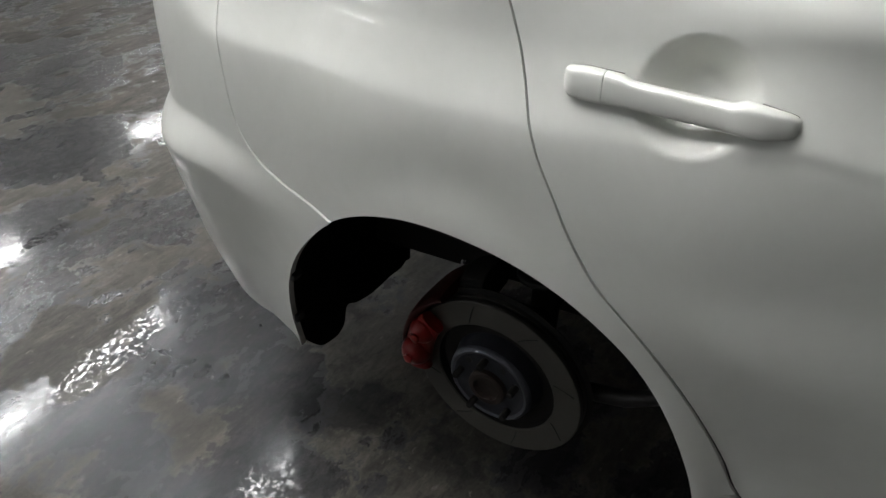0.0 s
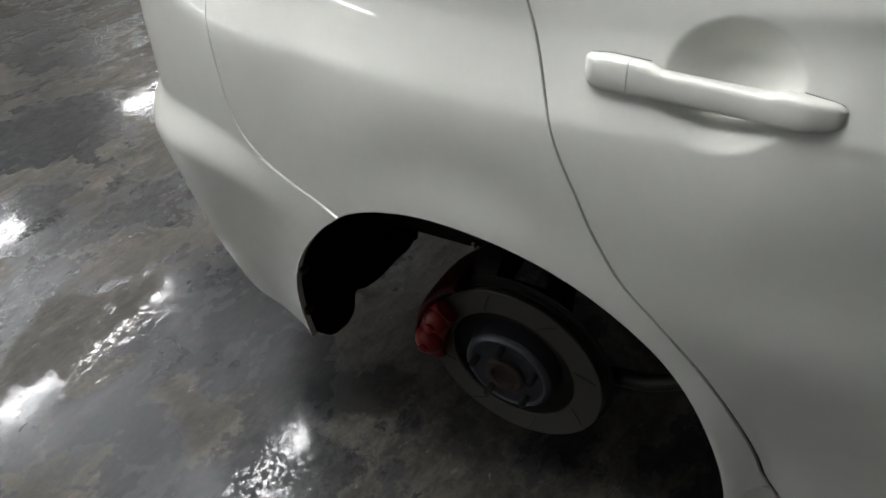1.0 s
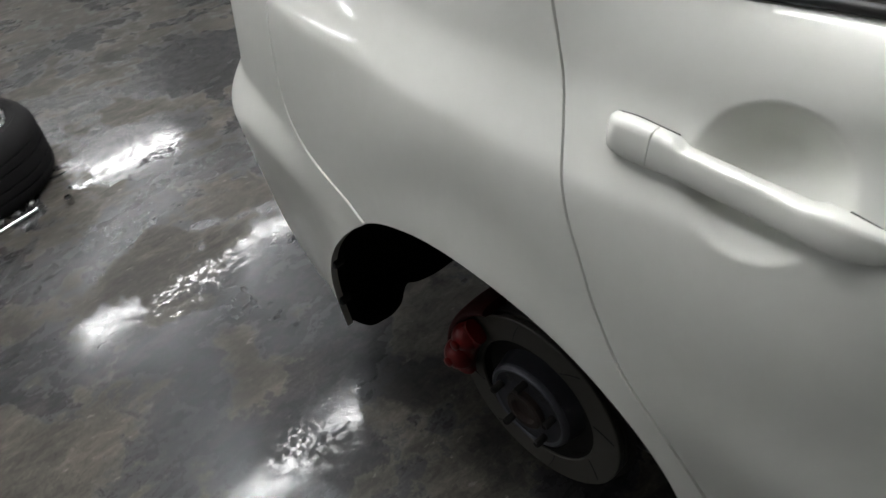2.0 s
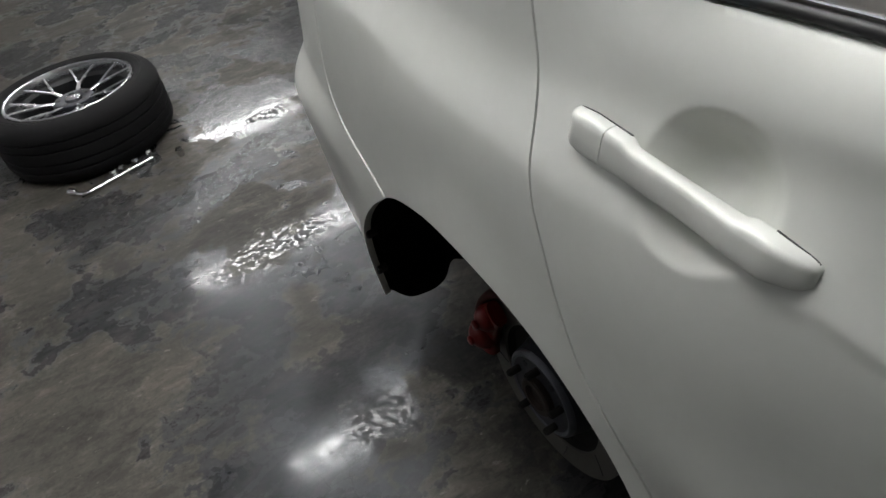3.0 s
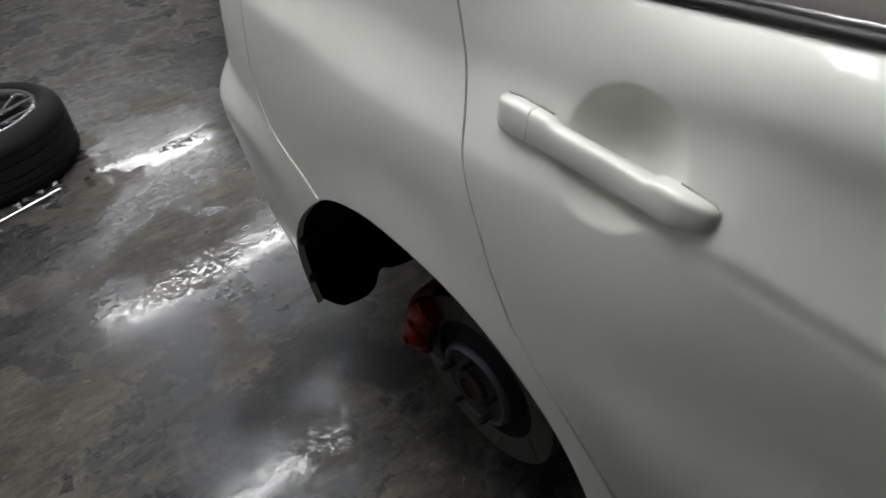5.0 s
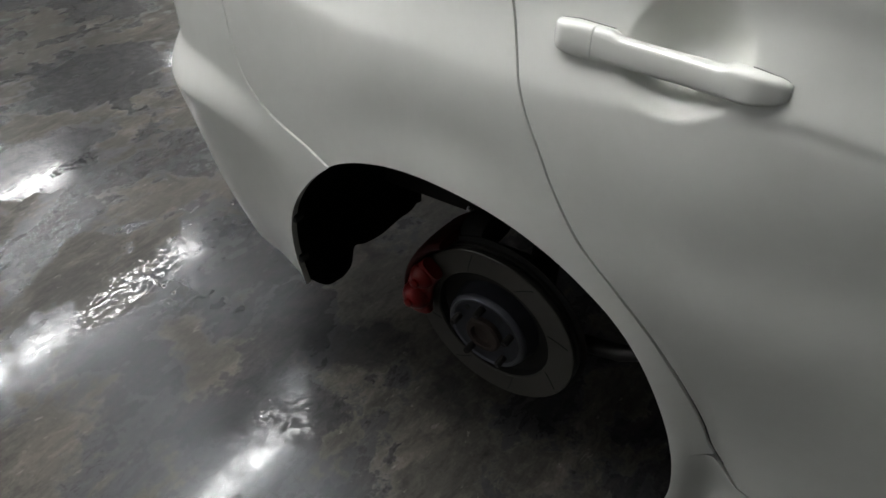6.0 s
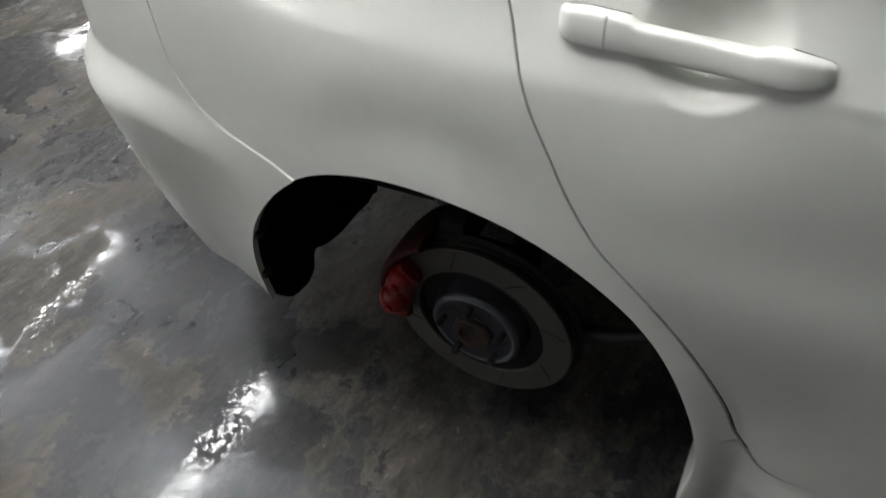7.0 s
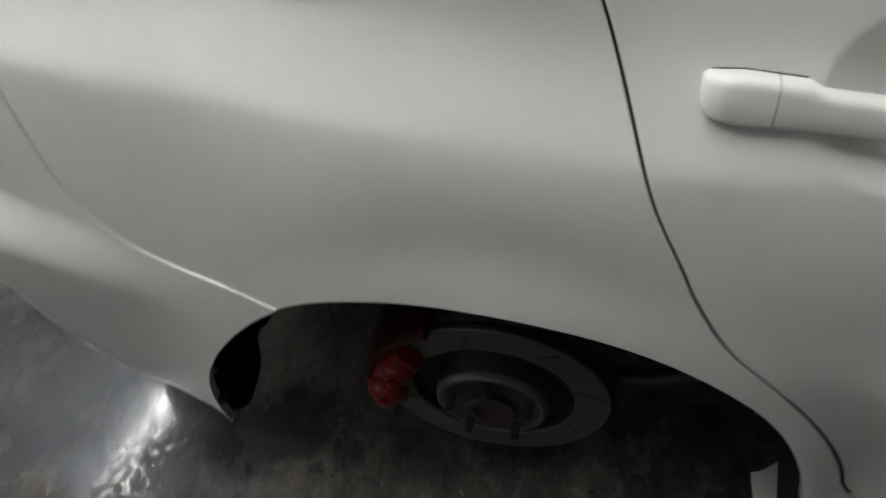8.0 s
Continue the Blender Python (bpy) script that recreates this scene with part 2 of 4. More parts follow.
# ---------------------------------------------------------------- mesh helpers
def finish(bm, name, mat, sharp=38):
    bmesh.ops.recalc_face_normals(bm, faces=bm.faces[:])
    me = bpy.data.meshes.new(name)
    bm.to_mesh(me)
    bm.free()
    for mt in (mat if isinstance(mat, (list, tuple)) else [mat]):
        me.materials.append(mt)
    me.polygons.foreach_set("use_smooth", [True] * len(me.polygons))
    me.set_sharp_from_angle(angle=radians(sharp))
    return me




def thing(name, at=(0, 0, 0), label="", category="", group="", kind="", turn=0):
    ob = new(name)
    ob.matrix_basis = pose(*at, 0, 0, turn)
    ob.empty_display_size = 0.1
    return tagged(ob, label, category, group, kind)


def part(name, bm, mat, parent, label="", at=None, sharp=38):
    """Links a bmesh as one mesh under a thing or a part. at: the pose in the parent's space."""
    ob = new(name, finish(bm, name, mat, sharp))
    ob.parent = parent
    if at is not None:
        ob.matrix_basis = at
    return tagged(ob, label)


def solid(name, bm, mat, label="", category="", group="", kind="", at=None, sharp=38):
    ob = new(name, finish(bm, name, mat, sharp))
    if at is not None:
        ob.matrix_basis = at
    return tagged(ob, label, category, group, kind)


def box(bm, lo, hi, bevel=0.0, segs=2):
    r = bmesh.ops.create_cube(bm, size=1.0)
    vs = r["verts"]
    for v in vs:
        for i in range(3):
            v.co[i] = lo[i] + (v.co[i] + 0.5) * (hi[i] - lo[i])
    if bevel:
        es = list({e for v in vs for e in v.link_edges})
        bmesh.ops.bevel(bm, geom=es, offset=bevel, segments=segs, profile=0.6, affect="EDGES")
    return vs


def lathe(bm, profile, segs=64, closed=False):
    """Turns (radius, height) pairs round z."""
    rings = []
    for r, z in profile:
        rings.append([bm.verts.new((r * math.cos(2 * math.pi * k / segs), r * math.sin(2 * math.pi * k / segs), z)) for k in range(segs)])
    pairs = list(zip(rings, rings[1:])) + ([(rings[-1], rings[0])] if closed else [])
    for a, b in pairs:
        for k in range(segs):
            bm.faces.new((a[k], a[(k + 1) % segs], b[(k + 1) % segs], b[k]))
    if not closed:
        for ring, (r, z) in ((rings[0], profile[0]), (rings[-1], profile[-1])):
            if r > 1e-5:
                bm.faces.new(ring)
    return rings


def tube(bm, points, radius, segs=12, cap=True):
    """A round bar along points; radius may be a list."""
    pts = [Vector(p) for p in points]
    rads = radius if isinstance(radius, (list, tuple)) else [radius] * len(pts)
    rings = []
    ref = None
    for i, p in enumerate(pts):
        d = (pts[min(i + 1, len(pts) - 1)] - pts[max(i - 1, 0)]).normalized()
        if ref is None:
            ref = d.orthogonal().normalized()
        ref = (ref - d * ref.dot(d)).normalized()
        side = d.cross(ref)
        rings.append([bm.verts.new(p + rads[i] * (math.cos(a) * ref + math.sin(a) * side)) for a in (2 * math.pi * k / segs for k in range(segs))])
    for a, b in zip(rings, rings[1:]):
        for k in range(segs):
            bm.faces.new((a[k], a[(k + 1) % segs], b[(k + 1) % segs], b[k]))
    if cap:
        bm.faces.new(rings[0])
        bm.faces.new(rings[-1])
    return rings


def spline(pts, t):
    """A smooth curve through pts (tuples), t from 0 to 1 over them evenly."""
    n = len(pts) - 1
    f = min(max(t, 0.0), 1.0) * n
    i = min(int(f), n - 1)
    u = f - i
    p = [np.array(pts[min(max(k, 0), n)], float) for k in (i - 1, i, i + 1, i + 2)]
    return 0.5 * (2 * p[1] + (p[2] - p[0]) * u + (2 * p[0] - 5 * p[1] + 4 * p[2] - p[3]) * u * u + (3 * p[1] - p[0] - 3 * p[2] + p[3]) * u ** 3)


def smooth(u):
    u = min(max(u, 0.0), 1.0)
    return u * u * (3 - 2 * u)


def table(pairs):
    """A smooth function through (z, value) pairs."""
    zs, vs = zip(*pairs)
    grad = np.gradient(np.array(vs), np.array(zs))

    def f(z):
        z = min(max(z, zs[0]), zs[-1])
        i = min(max(int(np.searchsorted(zs, z)) - 1, 0), len(zs) - 2)
        h = zs[i + 1] - zs[i]
        u = (z - zs[i]) / h
        return ((1 + 2 * u) * (1 - u) ** 2 * vs[i] + u * (1 - u) ** 2 * h * grad[i]
                + u * u * (3 - 2 * u) * vs[i + 1] + u * u * (u - 1) * h * grad[i + 1])
    return f


# ---------------------------------------------------------------- the shop: floor, walls, ceiling, tubes
ROOM = (-13.0, 9.0, -4.3, 10.0)
FILL_ROW = (-6.2, -0.4, 2.0, 3.1)      # from, to, sill and head of the added high windows


def build_room():
    x0, x1, y0, y1 = ROOM
    bm = bmesh.new()
    box(bm, (x0, y0, -0.15), (x1, y1, 0.0))
    solid("floor", bm, CONCRETE, "stained sealed concrete workshop floor with worn glossy patches", "floor", kind="structure")
    for name, lo, hi in (("wall_north", (x0, y1, 0), (x1, y1 + 0.2, CEILING + 0.4)), 
                         ("wall_west", (x0 - 0.2, y0 - 0.2, 0), (x0, y1 + 0.2, CEILING + 0.4)), ("wall_east", (x1, y0 - 0.2, 0), (x1 + 0.2, y1 + 0.2, CEILING + 0.4))):
        bm = bmesh.new()
        box(bm, lo, hi)
        solid(name, bm, WALL, "plain light grey painted workshop wall", "wall", kind="structure")
    # the south wall, out of view, with a row of high windows added as fill
    w0, w1, sill, head = FILL_ROW
    bm = bmesh.new()
    for lo, hi in (((x0, 0.0), (x1, sill)), ((x0, head), (x1, CEILING + 0.4)), ((x0, sill), (w0, head)), ((w1, sill), (x1, head))):
        box(bm, (lo[0], y0 - 0.2, lo[1]), (hi[0], y0, hi[1]))
    solid("wall_south", bm, WALL, "plain light grey painted workshop wall with added fill windows", "wall", kind="structure")
    count = 4
    wide = (w1 - w0) / count
    for k in range(count):
        a = w0 + wide * k
        win = thing("window_%d" % (k + 1), (a, y0, sill), "unseen high window added to light the car's flank", "window", kind="structure")
        bm = bmesh.new()
        for lo, hi in (((0, 0), (wide, 0.05)), ((0, head - sill - 0.05), (wide, head - sill)), ((0, 0.05), (0.05, head - sill - 0.05)), ((wide - 0.05, 0.05), (wide, head - sill - 0.05))):
            box(bm, (lo[0], -0.12, lo[1]), (hi[0], -0.04, hi[1]), 0.004)
        part("window_frame", bm, WHITE_METAL, win)
        bm = bmesh.new()
        box(bm, (0.05, -0.09, 0.05), (wide - 0.05, -0.075, head - sill - 0.05))
        part("pane", bm, FILL_PANE, win, "glowing pane added as fill light")
    bm = bmesh.new()
    box(bm, (x0 - 0.2, y0 - 0.2, CEILING + 0.4), (x1 + 0.2, y1 + 0.2, CEILING + 0.55))
    solid("ceiling", bm, CEIL, "plain white workshop ceiling", "ceiling", kind="structure")


def tube_light(at):
    lamp = thing("ceiling_light", at, "long white twin-tube ceiling light, switched on", "ceiling light", "rows of ceiling lights")
    bm = bmesh.new()
    box(bm, (-0.11, -1.22, 0.035), (0.11, 1.22, 0.10), 0.01)
    part("housing", bm, WHITE_METAL, lamp)
    for dx in (-0.055, 0.055):
        bm = bmesh.new()
        tube(bm, [(dx, -1.19, 0.0), (dx, 1.19, 0.0)], 0.019, 10)
        part("tube", bm, TUBE_GLOW, lamp, "glowing tube")
        for dy in (-1.2, 1.2):
            bm = bmesh.new()
            box(bm, (dx - 0.014, dy - 0.012, -0.02), (dx + 0.014, dy + 0.012, 0.04), 0.003)
            part("tube_holder", bm, WHITE_METAL, lamp)
    for dy in (-0.8, 0.8):
        bm = bmesh.new()
        tube(bm, [(0, dy, 0.09), (0, dy, 0.42)], 0.005, 8)
        part("hanger", bm, STEEL, lamp)
    return lamp


def build_lights():
    first = tube_light((-3.1, 1.53, CEILING))
    # the two at y 0.86 are unseen, added to brighten the car from above
    for x, y in ((-5.67, 1.53), (-8.42, 1.53), (-1.65, 0.86), (-0.60, 0.86), (-9.8, 6.5), (-5.67, 6.5)):
        copy_thing(first, pose(x, y, CEILING))
    copy_thing(first, pose(-6.6, -3.6, CEILING, 0, 0, 90))


# ---------------------------------------------------------------- the car
ARCH_X, ARCH_Z, ARCH_R = -0.417, 0.340, 0.387
MID_Y = 1.49
BOWL_X, BOWL_Z, BOWL_R = -0.113, 0.929, 0.0570
HANDLE_X, HANDLE_L = -0.251, 0.237

low_side = table([(0.25, 0.640), (0.36, 0.646), (0.42, 0.650), (0.50, 0.652), (0.60, 0.656), (0.70, 0.661), (0.80, 0.664), (0.88, 0.661), (1.3, 0.661)])
gap_line = table([(0.345, 0.110), (0.350, 0.066), (0.358, 0.043), (0.373, 0.029), (0.404, 0.010), (0.418, 0.001), (0.467, -0.018), (0.515, -0.040), (0.564, -0.067), (0.612, -0.099), (0.661, -0.140),
                  (0.709, -0.187), (0.758, -0.220), (0.806, -0.244), (0.855, -0.269), (0.903, -0.288), (0.952, -0.307), (1.0, -0.326), (1.12, -0.372)])
SEAM = [(-0.607, 0.683), (-0.650, 0.703), (-0.700, 0.722), (-0.738, 0.741), (-0.767, 0.762), (-0.789, 0.789), (-0.802, 0.824), (-0.815, 0.90), (-0.828, 1.0), (-0.845, 1.10)]


crest_line = table([(0.50, 0.555), (0.62, 0.590), (0.69, 0.638), (0.75, 0.674), (0.82, 0.695), (0.90, 0.707), (1.00, 0.704), (1.20, 0.687), (1.40, 0.68)])


# how the flank swells and eases between sill and shoulder, and over the shoulder
low_ease = table([(0.34, -0.004), (0.42, -0.010), (0.50, -0.0085), (0.60, -0.0055), (0.66, -0.0043), (0.72, -0.0015), (0.80, -0.001), (1.2, -0.001)])
shoulder_ease = table([(-0.10, 0.0), (-0.04, 0.003), (0.0, 0.006), (0.045, 0.007), (0.075, 0.003), (0.105, -0.007), (0.14, -0.019), (0.22, -0.036)])


def gap_half(z):
    return 0.0015 + 0.0010 * smooth((0.85 - z) / 0.2)


def shoulder(x):
    back = -x - 0.27
    return 0.88 + 0.045 * (back + math.sqrt(back * back + 0.004)) + 0.035 * smooth((-x - 0.78) / 0.15) + 0.012 * smooth((x + 0.15) / 0.15) - 0.2 * max(0.0, x)


def over_shoulder(x, d):
    """The easing over the shoulder, weaker towards the tail."""
    e = shoulder_ease(d)
    return e * (1 - 0.65 * smooth((-x - 0.38) / 0.22)) if e < 0 else e


def side_y(x, z, bowl=False):
    """How far in the car's flank lies at a place of its length and height."""
    y = low_side(z)
    zs = shoulder(x)
    soft = 0.004 + 0.006 * smooth((0.02 - x) / 0.30)
    over = 0.5 * (z - zs + math.sqrt((z - zs) ** 2 + soft * soft))
    back = smooth((-x - 0.26) / 0.12)
    y += (0.36 - 0.04 * back) * over + (0.4 - 0.3 * back) * over * over
    y += 0.0013 * math.exp(-((z - zs + 0.008) / 0.009) ** 2) * smooth((x + 0.09) / 0.09)
    y -= 0.012 * smooth((x + 0.25) / 0.26) * smooth((z - 0.70) / 0.14)
    y += low_ease(z) * smooth((x + 0.55) / 0.3) + over_shoulder(x, z - zs)
    if z > 0.985:
        y += 9.0 * (z - 0.985) ** 2 * smooth((x + 0.30) / 0.3)
    d = math.hypot(x - ARCH_X, z - ARCH_Z)
    flare = 0.062 * (1 - smooth((d - 0.45) / 0.34))
    if x > ARCH_X:
        low = 1 - smooth((z - 0.42) / 0.30)
        flare *= 1 - 0.8 * low
        y -= 0.030 * low * (1 - smooth((d - ARCH_R + 0.01) / 0.060))
    y -= flare
    if x < -0.50:
        # the tail: a flank that turns in above, a ledge with a sharp crest, a tucked lower half
        up = 0.617 + 0.49 * over + 0.1 * over * over + over_shoulder(x, z - zs) + 0.822 * max(0.0, -x - 0.649) ** 2.61 + 0.137 * (z - 0.8) + 0.35 * max(0.0, -x - 0.95) ** 2
        crest_y = 0.594 + 0.334 * max(0.0, -x - 0.72) ** 1.93 + 0.947 * max(0.0, -x - 0.92) ** 2
        crest_z = crest_line(-x)
        drop = 0.5 * (crest_z - z + math.sqrt((crest_z - z) ** 2 + 0.0001))
        down = crest_y + 0.108 * drop * min(max((-x - 0.6) / 0.3, 0.0), 1.0) + 0.017 * smooth((0.5 - z) / 0.22) * smooth((-x - 0.70) / 0.2)
        down = up + (down - up) * smooth((-x - 0.62) / 0.20)
        w = smooth((z - crest_z) / 0.080)
        tail = w * up + (1 - w) * down
        y += (tail - y) * smooth((-x - 0.50) / 0.22)
    rim = 1.0 - smooth((d - ARCH_R) / 0.085)
    y -= 0.008 * rim * math.exp(-((x + 0.37) / 0.13) ** 2)
    y -= 0.005 * rim * smooth((z - 0.42) / 0.2) * (1 - 0.8 * smooth((-x - 0.5) / 0.15))
    if bowl:
        b = math.hypot((x - BOWL_X) * 0.94, (z - BOWL_Z) * 1.05) / BOWL_R
        y += 0.0035 * smooth((1.05 - b) / 0.16) + 0.031 * smooth((1.02 - b) / 0.92)
    return y


def skin(name, grid, mat, parent, label="", turned=0.02):
    """A body panel from a grid of points, its edges rounded over and turned inwards."""
    bm = bmesh.new()
    rows = [[bm.verts.new(p) for p in r] for r in grid]
    for a, b in zip(rows, rows[1:]):
        for k in range(len(a) - 1):
            bm.faces.new((a[k], a[k + 1], b[k + 1], b[k]))
    for dy in (0.0015, turned):
        edges = [e for e in bm.edges if e.is_boundary]
        ex = bmesh.ops.extrude_edge_only(bm, edges=edges)
        vs = [g for g in ex["geom"] if isinstance(g, bmesh.types.BMVert)]
        for v in vs:
            v.co.y += dy
    ob = part(name, bm, mat, parent, label, sharp=50)
    return ob


def arch_point(deg):
    r = ARCH_R + 0.005 - 0.014 * smooth((48 - deg) / 30) - 0.033 * smooth((deg - 112) / 63)
    return np.array((ARCH_X + r * math.cos(radians(deg)), ARCH_Z + r * math.sin(radians(deg))))


def lift(p, bowl=False):
    return (p[0], side_y(p[0], p[1], bowl), p[1])


def steps(*spans):
    """Values from spans (start, end, count), each end given once."""
    out = []
    for a, b, n in spans:
        out += [a + (b - a) * k / n for k in range(n)]
    return out + [spans[-1][1]]


def quarter_grid():
    a0, a1 = 119.0, 10.4
    top = 1.10
    corner = 0.45

    def outer(u):
        if u < corner:
            s = u / corner
            return np.array((-0.845 + (gap_line(top) - 0.004 + 0.845) * s, top))
        s = (u - corner) / (1 - corner)
        z = top + (0.412 - top) * s
        return np.array((gap_line(z) - gap_half(z), z))

    def left(v):
        return spline(SEAM, v) + np.array((0.0008, 0.0008)) * (1 - 0.95 * smooth((v - 0.35) / 0.2))

    def arc(u):
        """The arch's edge, met square from the outline."""
        if u < corner:
            return arch_point(a0 + (86 - a0) * u / corner)
        q = outer(u)
        deg = math.degrees(math.atan2(q[1] - ARCH_Z, q[0] - ARCH_X))
        return arch_point(deg + (a1 - 10.0) * (u - corner) / (1 - corner))
    c00, c01 = arc(0), outer(0)
    grid = []
    for v in steps((0, 0.08, 5), (0.08, 0.45, 30), (0.45, 1, 90)):
        row = []
        for u in steps((0, corner, 60), (corner, 1, 110)):
            bow = left(v) - (c00 + (c01 - c00) * v)
            p = (1 - v) * arc(u) + v * outer(u) + (1 - u) ** 5 * bow
            row.append(lift(p))
        grid.append(row)
    return grid


def bumper_grid():
    grid = []
    for v in steps((0, 0.42, 44), (0.42, 0.75, 60), (0.75, 1, 20)):
        if v < 0.42:
            f = arch_point(178 - (178 - 119.0) * v / 0.42)
        else:
            f = spline(SEAM, (v - 0.42) / 0.58) - np.array((0.0012, 0.0005)) * (1 - 0.95 * smooth((v - 0.62) / 0.12))
        low = 0.3645 - 0.05 * (1.33 - 0.78)
        end = np.array((-1.33, low + (1.10 - low) * v))
        row = []
        round_edge = 0.0026 * smooth((v - 0.40) / 0.04) * (1 - smooth((v - 0.54) / 0.14))
        for u in steps((0, 0.008, 3), (0.008, 0.12, 8), (0.12, 1, 52)):
            p = f + (end - f) * u + np.array((0, 0.0057 * 4 * u * (1 - u) * (1 - v) ** 2))
            q = lift(p)
            row.append((q[0], q[1] - 0.0018 + round_edge * (1 - min(u / 0.0055, 1.0)) ** 2, q[2]))
        y = row[-1][1]
        for k in range(1, 9):
            a = radians(90 * k / 8)
            row.append((-1.33 - 0.06 * math.sin(a) ** 1.2 - 0.02 * k / 8, y + 0.22 * (1 - math.cos(a)) + 0.03 * k / 8, end[1]))
        row.append((-1.43, MID_Y, end[1]))
        grid.append(row)
    return grid


def door_grid(front):
    grid = []
    for z in steps((0.346, 0.40, 14), (0.40, 0.82, 34), (0.82, 1.0, 70), (1.0, 1.04, 8)):
        x0 = gap_line(z) + gap_half(z)
        row = []
        for u in steps((0, 0.30, 70), (0.30, 0.42, 12), (0.42, 1, 18)):
            x = x0 + (front - x0) * u
            row.append(lift((x, z), True))
        grid.append(row)
    return grid


def handle_parts(car):
    """A pull handle: a fixed cap with the lock, a seam, and a bar that bows out over the recess."""
    def bar(bm, s0, s1, rings):
        # s runs from the rear end (0) to the front end (1)
        loops = []
        for k in range(rings + 1):
            s = s0 + (s1 - s0) * k / rings
            x = HANDLE_X + HANDLE_L * s
            zc = 0.935 - 0.021 * s - 0.002 * math.sin(math.pi * s)
            end = min(math.sqrt(max(0.0, 1 - (max(0.0, 0.03 - s) / 0.034) ** 2)), math.sqrt(max(0.0, 1 - (max(0.0, s - 0.95) / 0.0520) ** 2)))
            half = (0.0172 - 0.0035 * smooth((0.12 - s) / 0.12) - 0.0050 * smooth((s - 0.82) / 0.18)) * (0.40 + 0.60 * end)
            grip = smooth((s - 0.27) / 0.05) * smooth((0.79 - s) / 0.05)
            face = 0.638 + 0.006 * (1 - smooth(s / 0.07)) ** 2 - 0.004 * smooth((s - 0.55) / 0.30) + 0.008 * smooth((s - 0.86) / 0.14) + 0.008 * (1 - end)
            back = side_y(x, zc) + 0.006
            back = back + (0.657 - back) * grip
            top = half * (1 - 0.22 * grip)
            half *= 1 - 0.27 * smooth((s - 0.06) / 0.30) + 0.06 * smooth((s - 0.75) / 0.15)
            ring = []
            for a in range(20):
                t = 2 * math.pi * a / 20
                cz, cy = math.cos(t), math.sin(t)
                pz = (abs(cz) ** 0.45) * (1 if cz > 0 else -1)
                py = (abs(cy) ** 0.55) * (1 if cy > 0 else -1)
                lean = 0.25 * (pz * half)
                ring.append(bm.verts.new((x, 0.5 * (face + back) + 0.5 * (back - face) * py + lean * (0.5 - 0.5 * py), zc + pz * (top if pz > 0 else half))))
            loops.append(ring)
        for a, b in zip(loops, loops[1:]):
            for k in range(20):
                bm.faces.new((a[k], a[(k + 1) % 20], b[(k + 1) % 20], b[k]))
        bm.faces.new(loops[0])
        bm.faces.new(loops[-1])
    handle = part_group("door_handle", car, "white painted pull handle over a round recess")
    bm = bmesh.new()
    bar(bm, 0.0, 0.1945, 14)
    part("handle_cap", bm, PAINT, handle, sharp=60)
    bm = bmesh.new()
    bar(bm, 0.1985, 1.0, 60)
    part("grip", bm, PAINT, handle, sharp=60)
    bm = bmesh.new()
    bar(bm, 0.15, 0.24, 4)
    bmesh.ops.scale(bm, vec=(1, 0.9, 0.9), verts=bm.verts, space=Matrix.Translation((0.203, -0.660, -0.930)))
    part("gasket", bm, RUBBER, handle, "thin dark gasket in the seam")
    for s0, s1 in ((0.02, 0.27), (0.85, 0.990)):
        bm = bmesh.new()
        bar(bm, s0, s1, 16)
        mid = HANDLE_X + HANDLE_L * 0.5 * (s0 + s1)
        zm = 0.935 - 0.0105 * (s0 + s1)
        bmesh.ops.scale(bm, vec=(1.006, 0.22, 0.985), verts=bm.verts, space=Matrix.Translation((-mid, -side_y(mid, zm) - 0.004, -zm)))
        part("base_gasket", bm, RUBBER, handle, "thin dark gasket under the handle base")


def part_group(name, parent, label=""):
    """A part that is only the sum of its pieces."""
    ob = new(name)
    ob.empty_display_size = 0.05
    ob.parent = parent
    return tagged(ob, label)


def sill_part(car, front):
    """The side skirt under the door, which runs up into the fender before the arch."""
    heights = [0.409 - 0.0645 * k / 40 for k in range(41)]

    def top(x):
        for z in heights:
            if gap_line(z) >= x + 0.005:
                return z
        return heights[-1]
    grid = []
    for k in range(61):
        row = []
        for i in range(41):
            u = i / 40
            x = ARCH_X + 0.374 + (front - ARCH_X - 0.374) * (k / 60) ** 1.7
            z1 = top(x)
            z = z1 + (0.246 - z1) * min(u / 0.8, 1.0) - 0.006 * smooth((u - 0.75) / 0.25)
            x0 = ARCH_X + math.sqrt(max(0.3785 ** 2 - (z - ARCH_Z) ** 2, 0.0))
            shift = (x0 - ARCH_X - 0.374) * (1 - k / 60) ** 2
            x += shift
            flush = side_y(x, z)
            skirt = side_y(x, z1) + 0.001
            skirt += (0.612 - skirt) * smooth((u - 0.10) / 0.32) + 0.022 * smooth((u - 0.36) / 0.45)
            y = skirt + (flush - skirt) * (1 - smooth((x - x0 - 0.02) / 0.16))
            row.append((x, y + 0.10 * smooth((u - 0.8) / 0.2) ** 2, z))
        grid.append(row)
    skin("sill", grid, PAINT, car, turned=0.012)


def flip(ob):
    """The same part on the car's other flank."""
    o = ob.copy()
    scene.collection.objects.link(o)
    o.matrix_basis = Matrix.Translation((0, 2 * MID_Y, 0)) @ Matrix.Diagonal((1, -1, 1, 1))
    return o


liner_foot = table([(0.60, 0.354), (0.632, 0.350), (0.642, 0.332), (0.656, 0.312), (0.70, 0.283), (0.74, 0.273), (0.764, 0.282), (0.779, 0.306), (0.81, 0.298), (0.86, 0.288), (0.925, 0.288), (0.985, 0.292), (1.015, 0.318), (1.022, 0.36)])


